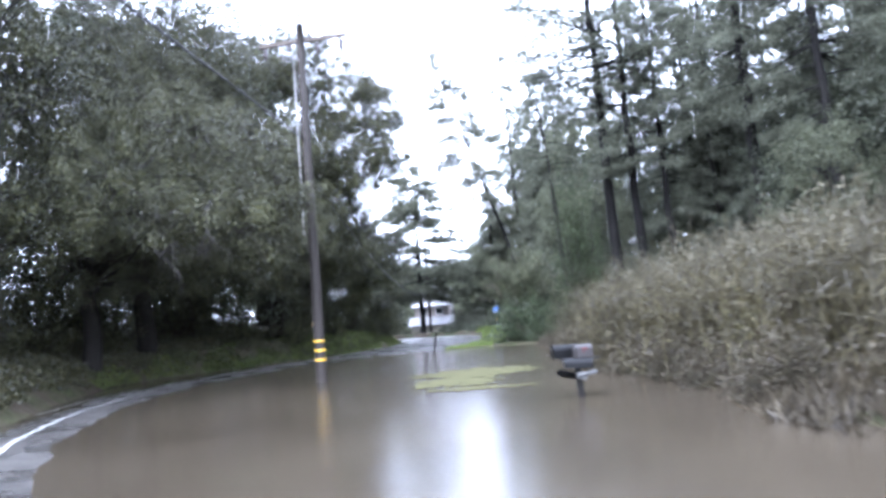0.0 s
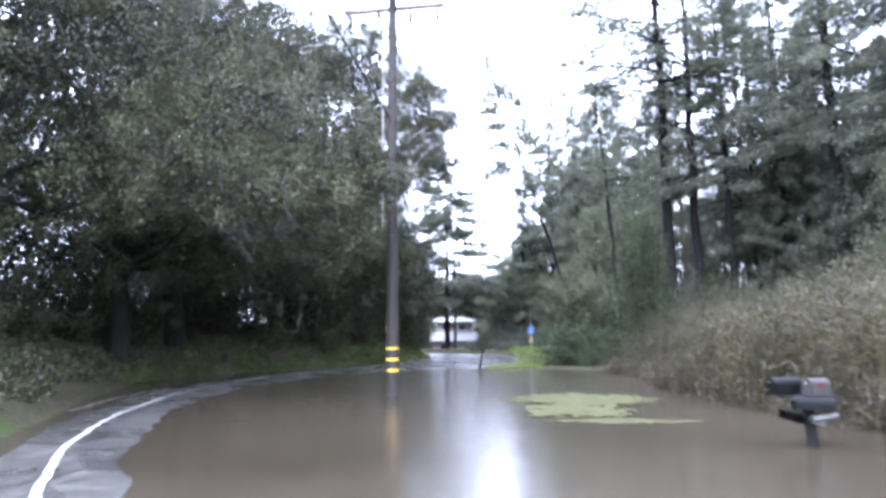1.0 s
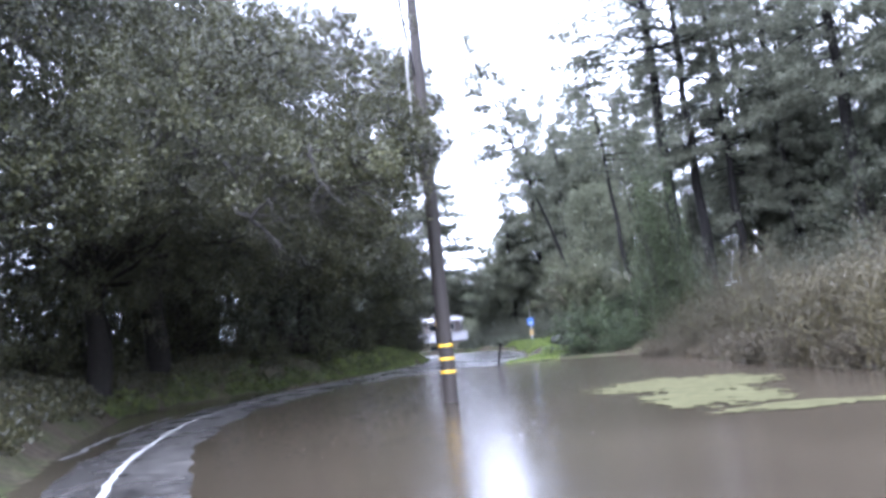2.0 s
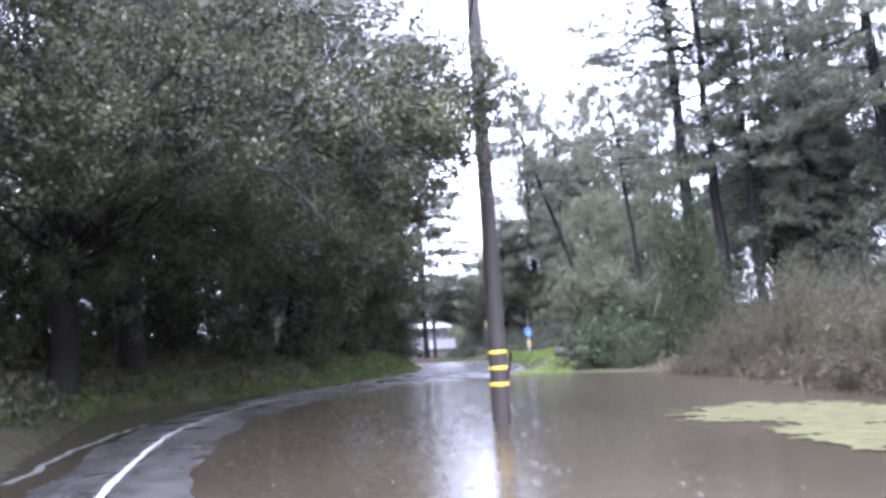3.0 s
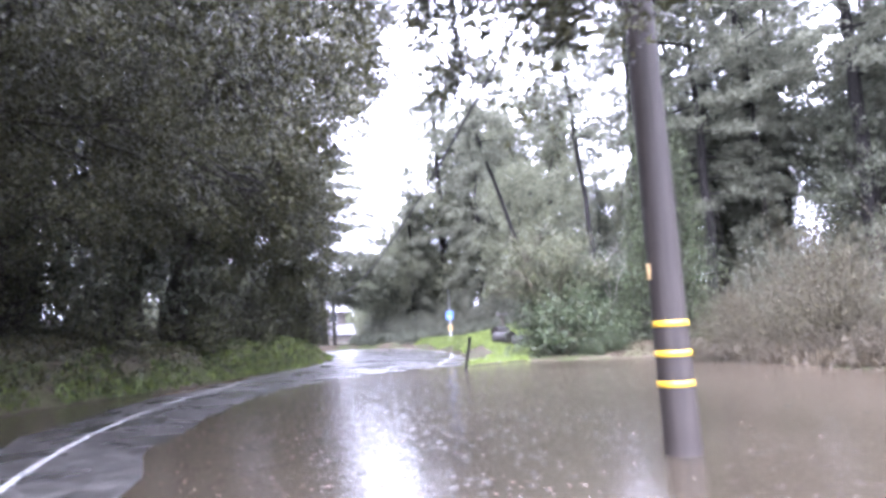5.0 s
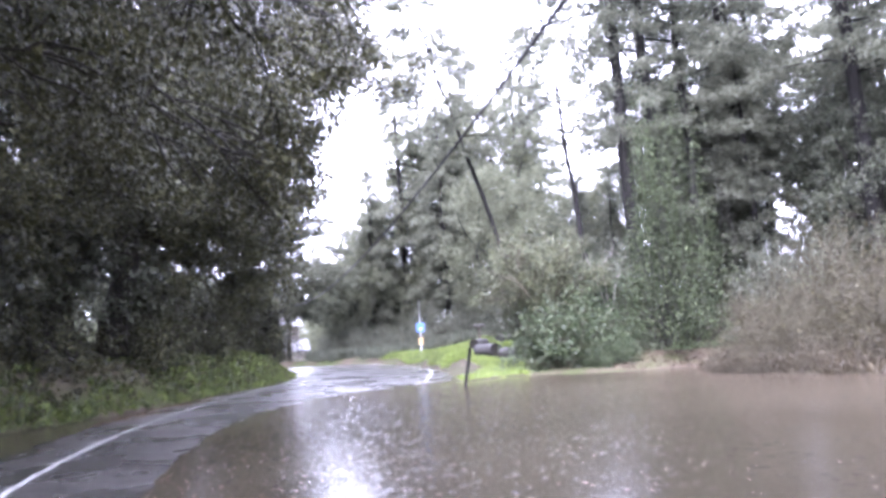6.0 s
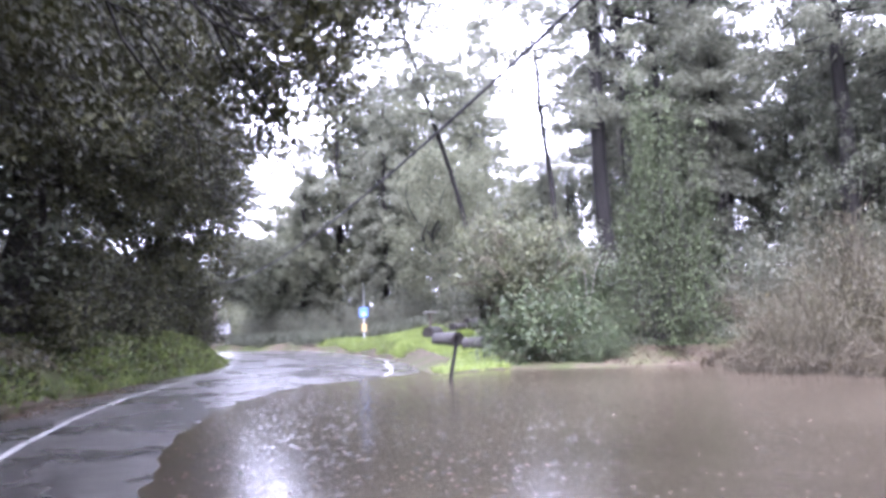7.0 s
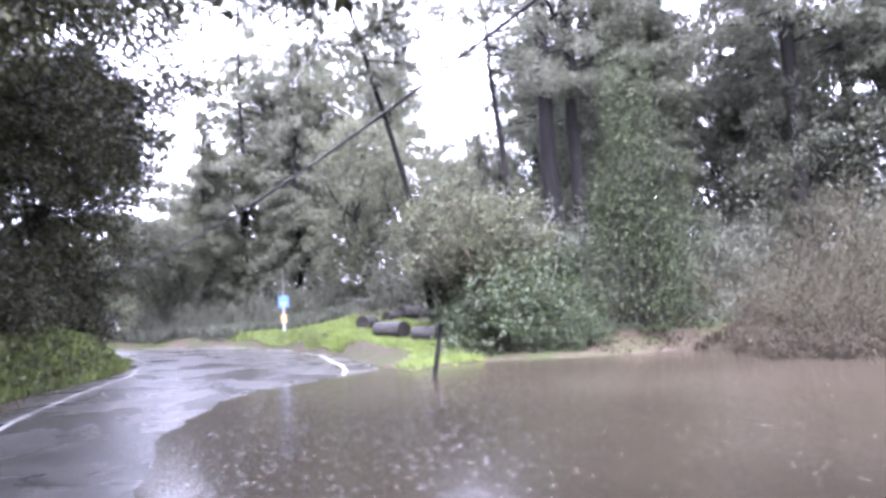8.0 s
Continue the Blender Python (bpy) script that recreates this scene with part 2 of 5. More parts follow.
def asphalt_material():
    m, nt, n, l, bsdf = material("wet_worn_asphalt")
    a = noise_node(nt, 0.55, 5, 0.6)
    b = noise_node(nt, 3.0, 6, 0.65)
    c = noise_node(nt, 55.0, 4, 0.7)
    base = ramp(nt, b.outputs["Fac"], [(0.32, (0.026, 0.025, 0.023)), (0.52, (0.056, 0.053, 0.049)), (0.72, (0.108, 0.103, 0.095))])
    patch = ramp(nt, a.outputs["Fac"], [(0.35, (0.75, 0.75, 0.76)), (0.65, (1.15, 1.14, 1.12))])
    mul = n.new("ShaderNodeMix")
    mul.data_type, mul.blend_type = "RGBA", "MULTIPLY"
    mul.inputs["Factor"].default_value = 1.0
    l.new(base.outputs[0], mul.inputs["A"])
    l.new(patch.outputs[0], mul.inputs["B"])
    crack = n.new("ShaderNodeTexVoronoi")
    crack.feature = "DISTANCE_TO_EDGE"
    crack.inputs["Scale"].default_value = 0.55
    co = n.new("ShaderNodeTexCoord")
    warp = noise_node(nt, 1.4, 4)
    vadd = n.new("ShaderNodeVectorMath")
    vadd.operation = "MULTIPLY_ADD"
    vadd.inputs[1].default_value = (0.9, 0.9, 0.9)
    l.new(warp.outputs["Color"], vadd.inputs[0])
    l.new(co.outputs["Object"], vadd.inputs[2])
    l.new(vadd.outputs[0], crack.inputs["Vector"])
    cm = ramp(nt, crack.outputs["Distance"], [(0.0, (0.25, 0.25, 0.25)), (0.018, (1, 1, 1))])
    grit = ramp(nt, c.outputs["Fac"], [(0.36, (0.55, 0.55, 0.55)), (0.64, (1.5, 1.49, 1.46))])
    mul3 = n.new("ShaderNodeMix")
    mul3.data_type, mul3.blend_type = "RGBA", "MULTIPLY"
    mul3.inputs["Factor"].default_value = 0.8
    l.new(mul.outputs["Result"], mul3.inputs["A"])
    l.new(grit.outputs[0], mul3.inputs["B"])
    mul = mul3
    mul2 = n.new("ShaderNodeMix")
    mul2.data_type, mul2.blend_type = "RGBA", "MULTIPLY"
    mul2.inputs["Factor"].default_value = 1.0
    l.new(mul.outputs["Result"], mul2.inputs["A"])
    l.new(cm.outputs[0], mul2.inputs["B"])
    l.new(mul2.outputs["Result"], bsdf.inputs["Base Color"])
    rr = ramp(nt, a.outputs["Fac"], [(0.38, (0.2, 0.2, 0.2)), (0.62, (0.38, 0.38, 0.38))])
    l.new(rr.outputs[0], bsdf.inputs["Roughness"])
    b1 = bump(nt, c.outputs["Fac"], 0.5, 0.008, bsdf.inputs["Normal"])
    bump(nt, b.outputs["Fac"], 0.2, 0.02, bsdf.inputs["Normal"], b1)
    return m


def water_material():
    m, nt, n, l, bsdf = material("muddy_flood_water")
    a = noise_node(nt, 0.25, 4)
    r = ramp(nt, a.outputs["Fac"], [(0.35, (0.030, 0.0243, 0.0162)), (0.65, (0.046, 0.0378, 0.0257))])
    l.new(r.outputs[0], bsdf.inputs["Base Color"])
    bsdf.inputs["Roughness"].default_value = 0.15
    bsdf.inputs["IOR"].default_value = 1.33
    big = noise_node(nt, 1.6, 3, 0.5)
    small = noise_node(nt, 15.0, 3, 0.65)
    b1 = bump(nt, big.outputs["Fac"], 0.13, 0.05, bsdf.inputs["Normal"])
    bump(nt, small.outputs["Fac"], 0.22, 0.016, bsdf.inputs["Normal"], b1)
    return m


def line_material():
    m, nt, n, l, bsdf = material("worn_white_line_paint")
    a = noise_node(nt, 6.0, 6, 0.7)
    mask = ramp(nt, a.outputs["Fac"], [(0.38, (0, 0, 0)), (0.46, (1, 1, 1))])
    l.new(mix_colour(nt, mask.outputs[0], (0.12, 0.12, 0.118), (0.38, 0.38, 0.362)), bsdf.inputs["Base Color"])
    bsdf.inputs["Roughness"].default_value = 0.35
    return m


def duckweed_material():
    return rough_material("duckweed", [(0.34, (0.034, 0.034, 0.016)), (0.52, (0.068, 0.066, 0.032)), (0.72, (0.108, 0.103, 0.055))], 3.0, 0.95, 0.6, 0.02, 14.0, None, 0.05)


EDGE_GRIT = rough_material("pale_edge_grit", [(0.3, (0.07, 0.068, 0.062)), (0.6, (0.14, 0.135, 0.125)), (0.8, (0.22, 0.213, 0.2))], 5.0, 0.6, 0.6, 0.02, 12.0)
GROUND, ASPHALT, WATER, LINE, DUCKWEED = ground_material(), asphalt_material(), water_material(), line_material(), duckweed_material()


# ---- mesh tools ----
class Geo:
    """Gathers vertices and faces of one mesh."""

    def __init__(self):
        self.v, self.f, self.count = [], [], 0

    def add(self, verts, faces):
        verts = np.asarray(verts, float).reshape(-1, 3)
        self.v.append(verts)
        self.f.extend((np.asarray(faces) + self.count).tolist())
        self.count += len(verts)

    def join(self, other):
        for v in other.v:
            self.v.append(v)
        self.f.extend([[i + self.count for i in f] for f in other.f])
        self.count += other.count

    def mesh(self, name, mat, smooth=False):
        me = bpy.data.meshes.new(name)
        me.from_pydata(np.concatenate(self.v).tolist() if self.v else [], [], self.f)
        me.materials.append(mat)
        if smooth:
            me.polygons.foreach_set("use_smooth", [True] * len(me.polygons))
        me.update()
        return me


def part(name, geo, mat, parent, label="", smooth=False):
    data = geo if isinstance(geo, bpy.types.Mesh) else geo.mesh(name, mat, smooth)
    ob = new(name, data)
    ob.parent = parent
    if label:
        tagged(ob, label)
    return ob


def thing(name, label, category, m=None, group="", kind=""):
    ob = new(name)
    ob.empty_display_size = 0.2
    if m is not None:
        ob.matrix_basis = m
    return tagged(ob, label, category, group, kind)


def solid(name, geo, mat, label, category, group="", kind="", smooth=False):
    return tagged(new(name, geo.mesh(name, mat, smooth)), label, category, group, kind)


def tube(geo, pts, radii, n=7, cap=True):
    pts = np.asarray(pts, float)
    k = len(pts)
    tang = np.gradient(pts, axis=0)
    tang /= np.linalg.norm(tang, axis=1, keepdims=True) + 1e-9
    ref = np.array([0.0, 0.0, 1.0]) if abs(tang[0][2]) < 0.8 else np.array([1.0, 0.0, 0.0])
    u = np.cross(tang, ref)
    u /= np.linalg.norm(u, axis=1, keepdims=True) + 1e-9
    w = np.cross(tang, u)
    a = np.linspace(0, 2 * np.pi, n, endpoint=False)
    ring = np.cos(a)[None, :, None] * u[:, None, :] + np.sin(a)[None, :, None] * w[:, None, :]
    v = pts[:, None, :] + ring * np.asarray(radii, float)[:, None, None]
    f = [(i * n + j, i * n + (j + 1) % n, (i + 1) * n + (j + 1) % n, (i + 1) * n + j) for i in range(k - 1) for j in range(n)]
    geo.add(v.reshape(-1, 3), f)
    if cap:
        geo.f.append([geo.count - k * n + j for j in range(n)])
        geo.f.append([geo.count - n + j for j in range(n - 1, -1, -1)])


def box(geo, lo, hi, m=None, bevel=0.0):
    bm = bmesh.new()
    bmesh.ops.create_cube(bm, size=1.0)
    size = [h - l for l, h in zip(lo, hi)]
    mid = [(h + l) / 2 for l, h in zip(lo, hi)]
    bmesh.ops.scale(bm, vec=size, verts=bm.verts)
    bmesh.ops.translate(bm, vec=mid, verts=bm.verts)
    if bevel:
        bmesh.ops.bevel(bm, geom=bm.edges[:], offset=bevel, segments=1, affect="EDGES")
    if m is not None:
        bmesh.ops.transform(bm, matrix=m, verts=bm.verts)
    bm.verts.index_update()
    v = [tuple(x.co) for x in bm.verts]
    for f in bm.faces:
        geo.f.append([x.index + geo.count for x in f.verts])
    geo.v.append(np.array(v))
    geo.count += len(v)
    bm.free()


def leaves(geo, where, length, width, rng, droop=0.3, along=None, spread=1.0, blade=False):
    """Folded four-cornered leaves, or three-cornered blades, at the given places."""
    where = np.asarray(where, float)
    n = len(where)
    if n == 0:
        return
    d = rng.normal(size=(n, 3)) * spread
    if along is not None:
        d += along
    d[:, 2] -= droop
    d /= np.linalg.norm(d, axis=1, keepdims=True) + 1e-9
    s = np.cross(d, rng.normal(size=(n, 3)))
    s /= np.linalg.norm(s, axis=1, keepdims=True) + 1e-9
    up = np.cross(s, d)
    ln = length * rng.uniform(0.65, 1.3, (n, 1))
    wd = width * rng.uniform(0.7, 1.25, (n, 1))
    tip = where + d * ln
    mid = where + d * ln * 0.45 + up * wd * 0.25
    if blade:
        v = np.stack([where - s * wd * 0.3, mid + s * wd * 1.3, tip], 1).reshape(-1, 3)
        f = np.arange(3 * n).reshape(n, 3)
    else:
        v = np.stack([where, mid + s * wd, tip, mid - s * wd], 1).reshape(-1, 3)
        f = np.arange(4 * n).reshape(n, 4)
    geo.add(v, f)


def bent(a, b, rng, sag=0.0, wobble=0.1, n=6):
    a, b = np.asarray(a, float), np.asarray(b, float)
    t = np.linspace(0, 1, n)[:, None]
    span = np.linalg.norm(b - a)
    p = a + (b - a) * t
    for k in (1, 2, 3):
        p = p + rng.normal(size=3) * (wobble * span * 0.22 / k) * np.sin(np.pi * k * t)
    p[:, 2] += (sag * span * np.sin(np.pi * t))[:, 0]
    return p


# ---- plan of the ground ----
EDGE = np.array([(14, -26), (10.5, -19), (7.2, -12.5), (4.2, -7), (0.6, -1.6), (-1.4, 1.4), (-3.1, 4.7), (-4.5, 8.3), (-5.5, 11.5), (-6.1, 15),
                 (-6.35, 19), (-6.17, 23), (-5.8, 26), (-5.48, 27.6), (-4.85, 30), (-4.25, 31.7), (-3.65, 33.3), (-3.25, 35.3), (-3.03, 37.6), (-3.1, 40), (-3.5, 43), (-4.9, 46.6), (-7.4, 49.3), (-11, 50.8), (-20, 52), (-45, 53)], float)


def smooth_line(p, step=0.4):
    """A rounded line through the points, with even steps."""
    out = []
    q = np.vstack([2 * p[0] - p[1], p, 2 * p[-1] - p[-2]])
    for i in range(1, len(q) - 2):
        for t in np.linspace(0, 1, 12, endpoint=False):
            a, b, c, d = q[i - 1], q[i], q[i + 1], q[i + 2]
            out.append(0.5 * (2 * b + (c - a) * t + (2 * a - 5 * b + 4 * c - d) * t * t + (3 * b - a - 3 * c + d) * t ** 3))
    out.append(p[-1])
    out = np.array(out)
    s = np.concatenate([[0], np.cumsum(np.linalg.norm(np.diff(out, axis=0), axis=1))])
    e = np.arange(0, s[-1], step)
    return np.stack([np.interp(e, s, out[:, k]) for k in range(2)], 1)


EDGE_LINE = smooth_line(EDGE)
EDGE_DIR = np.gradient(EDGE_LINE, axis=0)
EDGE_DIR /= np.linalg.norm(EDGE_DIR, axis=1, keepdims=True)
EDGE_RIGHT = np.stack([EDGE_DIR[:, 1], -EDGE_DIR[:, 0]], 1)
# how far right of the edge line the road meets the water, along y
WET_Y = [-30, 0, 8, 11.5, 15, 18, 21, 23.5, 26, 28, 29.4, 31.5, 33, 36, 38, 41, 60]
WET_D = [0.8, 0.8, 0.9, 1.15, 1.3, 1.55, 1.7, 1.95, 2.55, 3.0, 3.6, 5.3, 6.4, 8.4, 10.0, 12.0, 13.6]
SLOPE = 0.03
ROAD_W = 6.25
# left foot of the bank, as distance left of the edge line, along y
FOOT_Y = [-30, 0, 5, 12, 17, 22, 26, 30, 33, 35.5, 38, 44, 60]
FOOT_D = [1.3, 1.3, 1.4, 2.4, 4.0, 3.8, 2.3, 1.35, 0.8, 0.25, 0.02, 0.02, 0.8]
SHORE = np.array([(30, -40), (17, -22), (12.6, -10), (11.3, -2), (10.9, 3), (10.3, 6), (9.2, 11), (8.7, 16), (8.8, 20), (9.3, 22.5), (10.0, 25), (9.8, 26.8),
                  (8.6, 27.5), (7.4, 27.9), (6.3, 28.4), (5.0, 29.8), (3.2, 29.6), (1.7, 28.4), (0.8, 29.3)], float)
SHORE_LINE = smooth_line(SHORE, 0.5)
BASIN = np.vstack([SHORE_LINE, [(-1, 30), (-8, 28), (-9, 5), (5, -20), (15, -40)]])


def inside(poly, x, y):
    hit = np.zeros(x.shape, bool)
    for (x0, y0), (x1, y1) in zip(poly, np.roll(poly, -1, 0)):
        cross = ((y0 > y) != (y1 > y)) & (x < (x1 - x0) * (y - y0) / (y1 - y0 + 1e-12) + x0)
        hit ^= cross
    return hit


def near(line, x, y):
    """Distance to the line and the index of its nearest point."""
    best, arg = np.full(x.shape, 1e9), np.zeros(x.shape, int)
    for i, (a, b) in enumerate(line):
        d = (x - a) ** 2 + (y - b) ** 2
        m = d < best
        best[m], arg[m] = d[m], i
    return np.sqrt(best), arg


def road_height(along_y, d):
    """Height of the road, d metres right of its edge line."""
    d = np.asarray(d, float)
    z = np.atleast_1d(SLOPE * (np.interp(along_y, WET_Y, WET_D) - np.maximum(d, 0.6 * np.minimum(d, 0) - 0.0)) + 0.05 * np.minimum(d, 0))
    z = z + 0.05 * np.clip(d - 1.0, 0, 5.6) * np.clip((np.asarray(along_y, float) - 40.5) / 6.0, 0, 1)
    bump_up = np.array([noise.noise((p * 0.55, q * 0.8, 2.0)) + 0.5 * noise.noise((p * 1.7, q * 1.9, 7.0)) for p, q in zip(np.broadcast_to(along_y, z.shape), np.broadcast_to(d, z.shape))])
    return np.clip(z + 0.006 * bump_up, -0.28, 0.7)


def ground_height(x, y):
    x, y = np.atleast_1d(np.asarray(x, float)), np.atleast_1d(np.asarray(y, float))
    de, ie = near(EDGE_LINE, x, y)
    off = ((x - EDGE_LINE[ie, 0]) * EDGE_RIGHT[ie, 0] + (y - EDGE_LINE[ie, 1]) * EDGE_RIGHT[ie, 1])
    ey = EDGE_LINE[ie, 1]
    ds, _ = near(SHORE_LINE, x, y)
    wet = inside(BASIN, x, y)
    lump = np.array([noise.noise((a * 0.35, b * 0.35, 0.0)) for a, b in zip(x, y)])
    # right side: the flooded hollow and the rising wood behind it
    rise = np.where(y > 27.5, np.minimum(ds * 0.075, 0.85) + 0.12 * np.clip(ds - 8, 0, 60) * np.clip((x - 5) / 7, 0, 1), np.minimum(ds * 0.12, 0.5) + 0.13 * np.clip(ds - 5, 0, 60))
    rise = rise + np.clip((x - 7.4) / 1.5, 0, 1) * np.clip((y - 23) / 3, 0, 1) * np.clip((40 - y) / 5, 0, 1) * np.minimum(ds * 0.2, 0.9)
    right = np.where(wet, -np.minimum(ds * 0.1, 0.5) - 0.02, 0.02 + rise)
    right = np.minimum(right, 9.0 + 0.01 * ds) + 0.07 * lump * np.clip(ds, 0, 1)
    # left side: shoulder, flooded ditch, grass bank
    foot = np.interp(ey, FOOT_Y, FOOT_D)
    q = -off
    bed = np.where(q < 1.3, road_height(ey, 0) - 0.03 * q, road_height(ey, 0) - 0.04 - 0.16 * (q - 1.3))
    bed = np.maximum(bed, -0.22)
    up = q - foot
    bank = 0.03 + 0.9 * np.clip(up, 0, 1.3) + 0.3 * np.clip(up - 1.3, 0, 2.0) + 0.12 * np.clip(up - 3.2, 0, 40)
    left = np.where(up > 0, np.maximum(bank, bed), bed) + 0.12 * lump * np.clip(up, 0, 1)
    # the road's bed runs under the asphalt
    under = np.minimum(road_height(ey, np.clip(off, 0, ROAD_W)), road_height(ey, np.zeros_like(off))) - 0.05
    over = np.clip((off - ROAD_W) / 0.9, 0, 1)
    on_right = under * (1 - over) + right * over
    beyond = np.where(off > 0, on_right, np.where(q < np.minimum(1.45, foot), under, left))
    # past the bend the land lies nearly flat and rises far off
    far = np.clip((y - 60) / 25, 0, 1)
    flat = 0.25 + 0.08 * lump + 0.06 * np.clip(y - 125, 0, 200)
    return beyond * (1 - far) + flat * far


def ground_at(x, y):
    return float(ground_height([x], [y])[0])


def grid_axis(lo, hi, step, reach):
    core = np.arange(lo, hi + step / 2, step)
    out, s = [], step
    p = hi
    while p < reach:
        s *= 1.25
        p += s
        out.append(p)
    left, s, p = [], step, lo
    while p > -reach:
        s *= 1.25
        p -= s
        left.append(p)
    return np.array(left[::-1] + core.tolist() + out)


def build_ground():
    xs, ys = grid_axis(-18, 26, 0.3, 700), grid_axis(-14, 62, 0.3, 700)
    gx, gy = np.meshgrid(xs, ys)
    z = ground_height(gx.ravel(), gy.ravel())
    g = Geo()
    nx, ny = len(xs), len(ys)
    i = (np.arange(ny - 1)[:, None] * nx + np.arange(nx - 1)[None, :]).ravel()
    g.add(np.stack([gx.ravel(), gy.ravel(), z], 1), np.stack([i, i + 1, i + nx + 1, i + nx], 1))
    return solid("ground", g, GROUND, "muddy ground with leaf litter and thin grass", "ground", kind="structure", smooth=True)


def strip(geo, d0, d1, n, lift, wave=0.0, s0=0, s1=None, drift=None):
    """A strip along the road from d0 to d1 metres right of its edge line."""
    line = EDGE_LINE[s0:s1]
    right = EDGE_RIGHT[s0:s1]
    rng = np.random.default_rng(4)
    jag = rng.normal(size=len(line)) * wave
    v = []
    for k in range(n + 1):
        d = d0 + (d1 - d0) * k / n
        dd = d + (jag if k in (0, n) else 0) + (np.interp(line[:, 1], *drift) if drift else 0)
        p = line + right * np.reshape(dd, (-1, 1))
        v.append(np.column_stack([p, road_height(line[:, 1], np.broadcast_to(dd, len(line))) + lift]))
    m = len(line)
    f = [(k * m + i, k * m + i + 1, (k + 1) * m + i + 1, (k + 1) * m + i) for k in range(n) for i in range(m - 1)]
    geo.add(np.concatenate(v), [q[::-1] for q in f])


def index_at(y):
    return int(np.argmin(np.abs(EDGE_LINE[:, 1] - y)))


ground = build_ground()
g = Geo()
strip(g, -1.3, ROAD_W, 24, 0.0, wave=0.05)
road = solid("road", g, ASPHALT, "wet cracked asphalt road running into flood water", "road", kind="structure", smooth=True)
g = Geo()
strip(g, -0.05, 0.048, 1, 0.012, wave=0.010, s1=index_at(36.2))
solid("edge_line", g, LINE, "worn white edge line painted on wet asphalt", "road marking", kind="structure")
g = Geo()
strip(g, 6.0, 6.1, 1, 0.012, wave=0.010, s0=index_at(31.9), drift=([28, 31.5, 35.3, 37.6, 40, 44], [-0.75, -0.75, -0.6, -0.2, 0.25, 0.2]))
solid("edge_line", g, LINE, "white edge line rising out of the flood water", "road marking", kind="structure")

g = Geo()
strip(g, -1.40, -1.27, 2, 0.02, wave=0.05, s0=index_at(7.0), s1=index_at(14.5))
solid("road_edge", g, EDGE_GRIT, "pale broken asphalt edge along the ditch", "road edge", kind="structure")

# flood water, one level sheet
g = Geo()
wx, wy = np.linspace(-22, 34, 57), np.linspace(-40, 40, 81)
gx, gy = np.meshgrid(wx, wy)
i = (np.arange(80)[:, None] * 57 + np.arange(56)[None, :]).ravel()
g.add(np.stack([gx.ravel(), gy.ravel(), 0 * gx.ravel()], 1), np.stack([i, i + 1, i + 58, i + 57], 1))
solid("water", g, WATER, "muddy brown flood water dimpled by rain", "water", kind="structure", smooth=True)


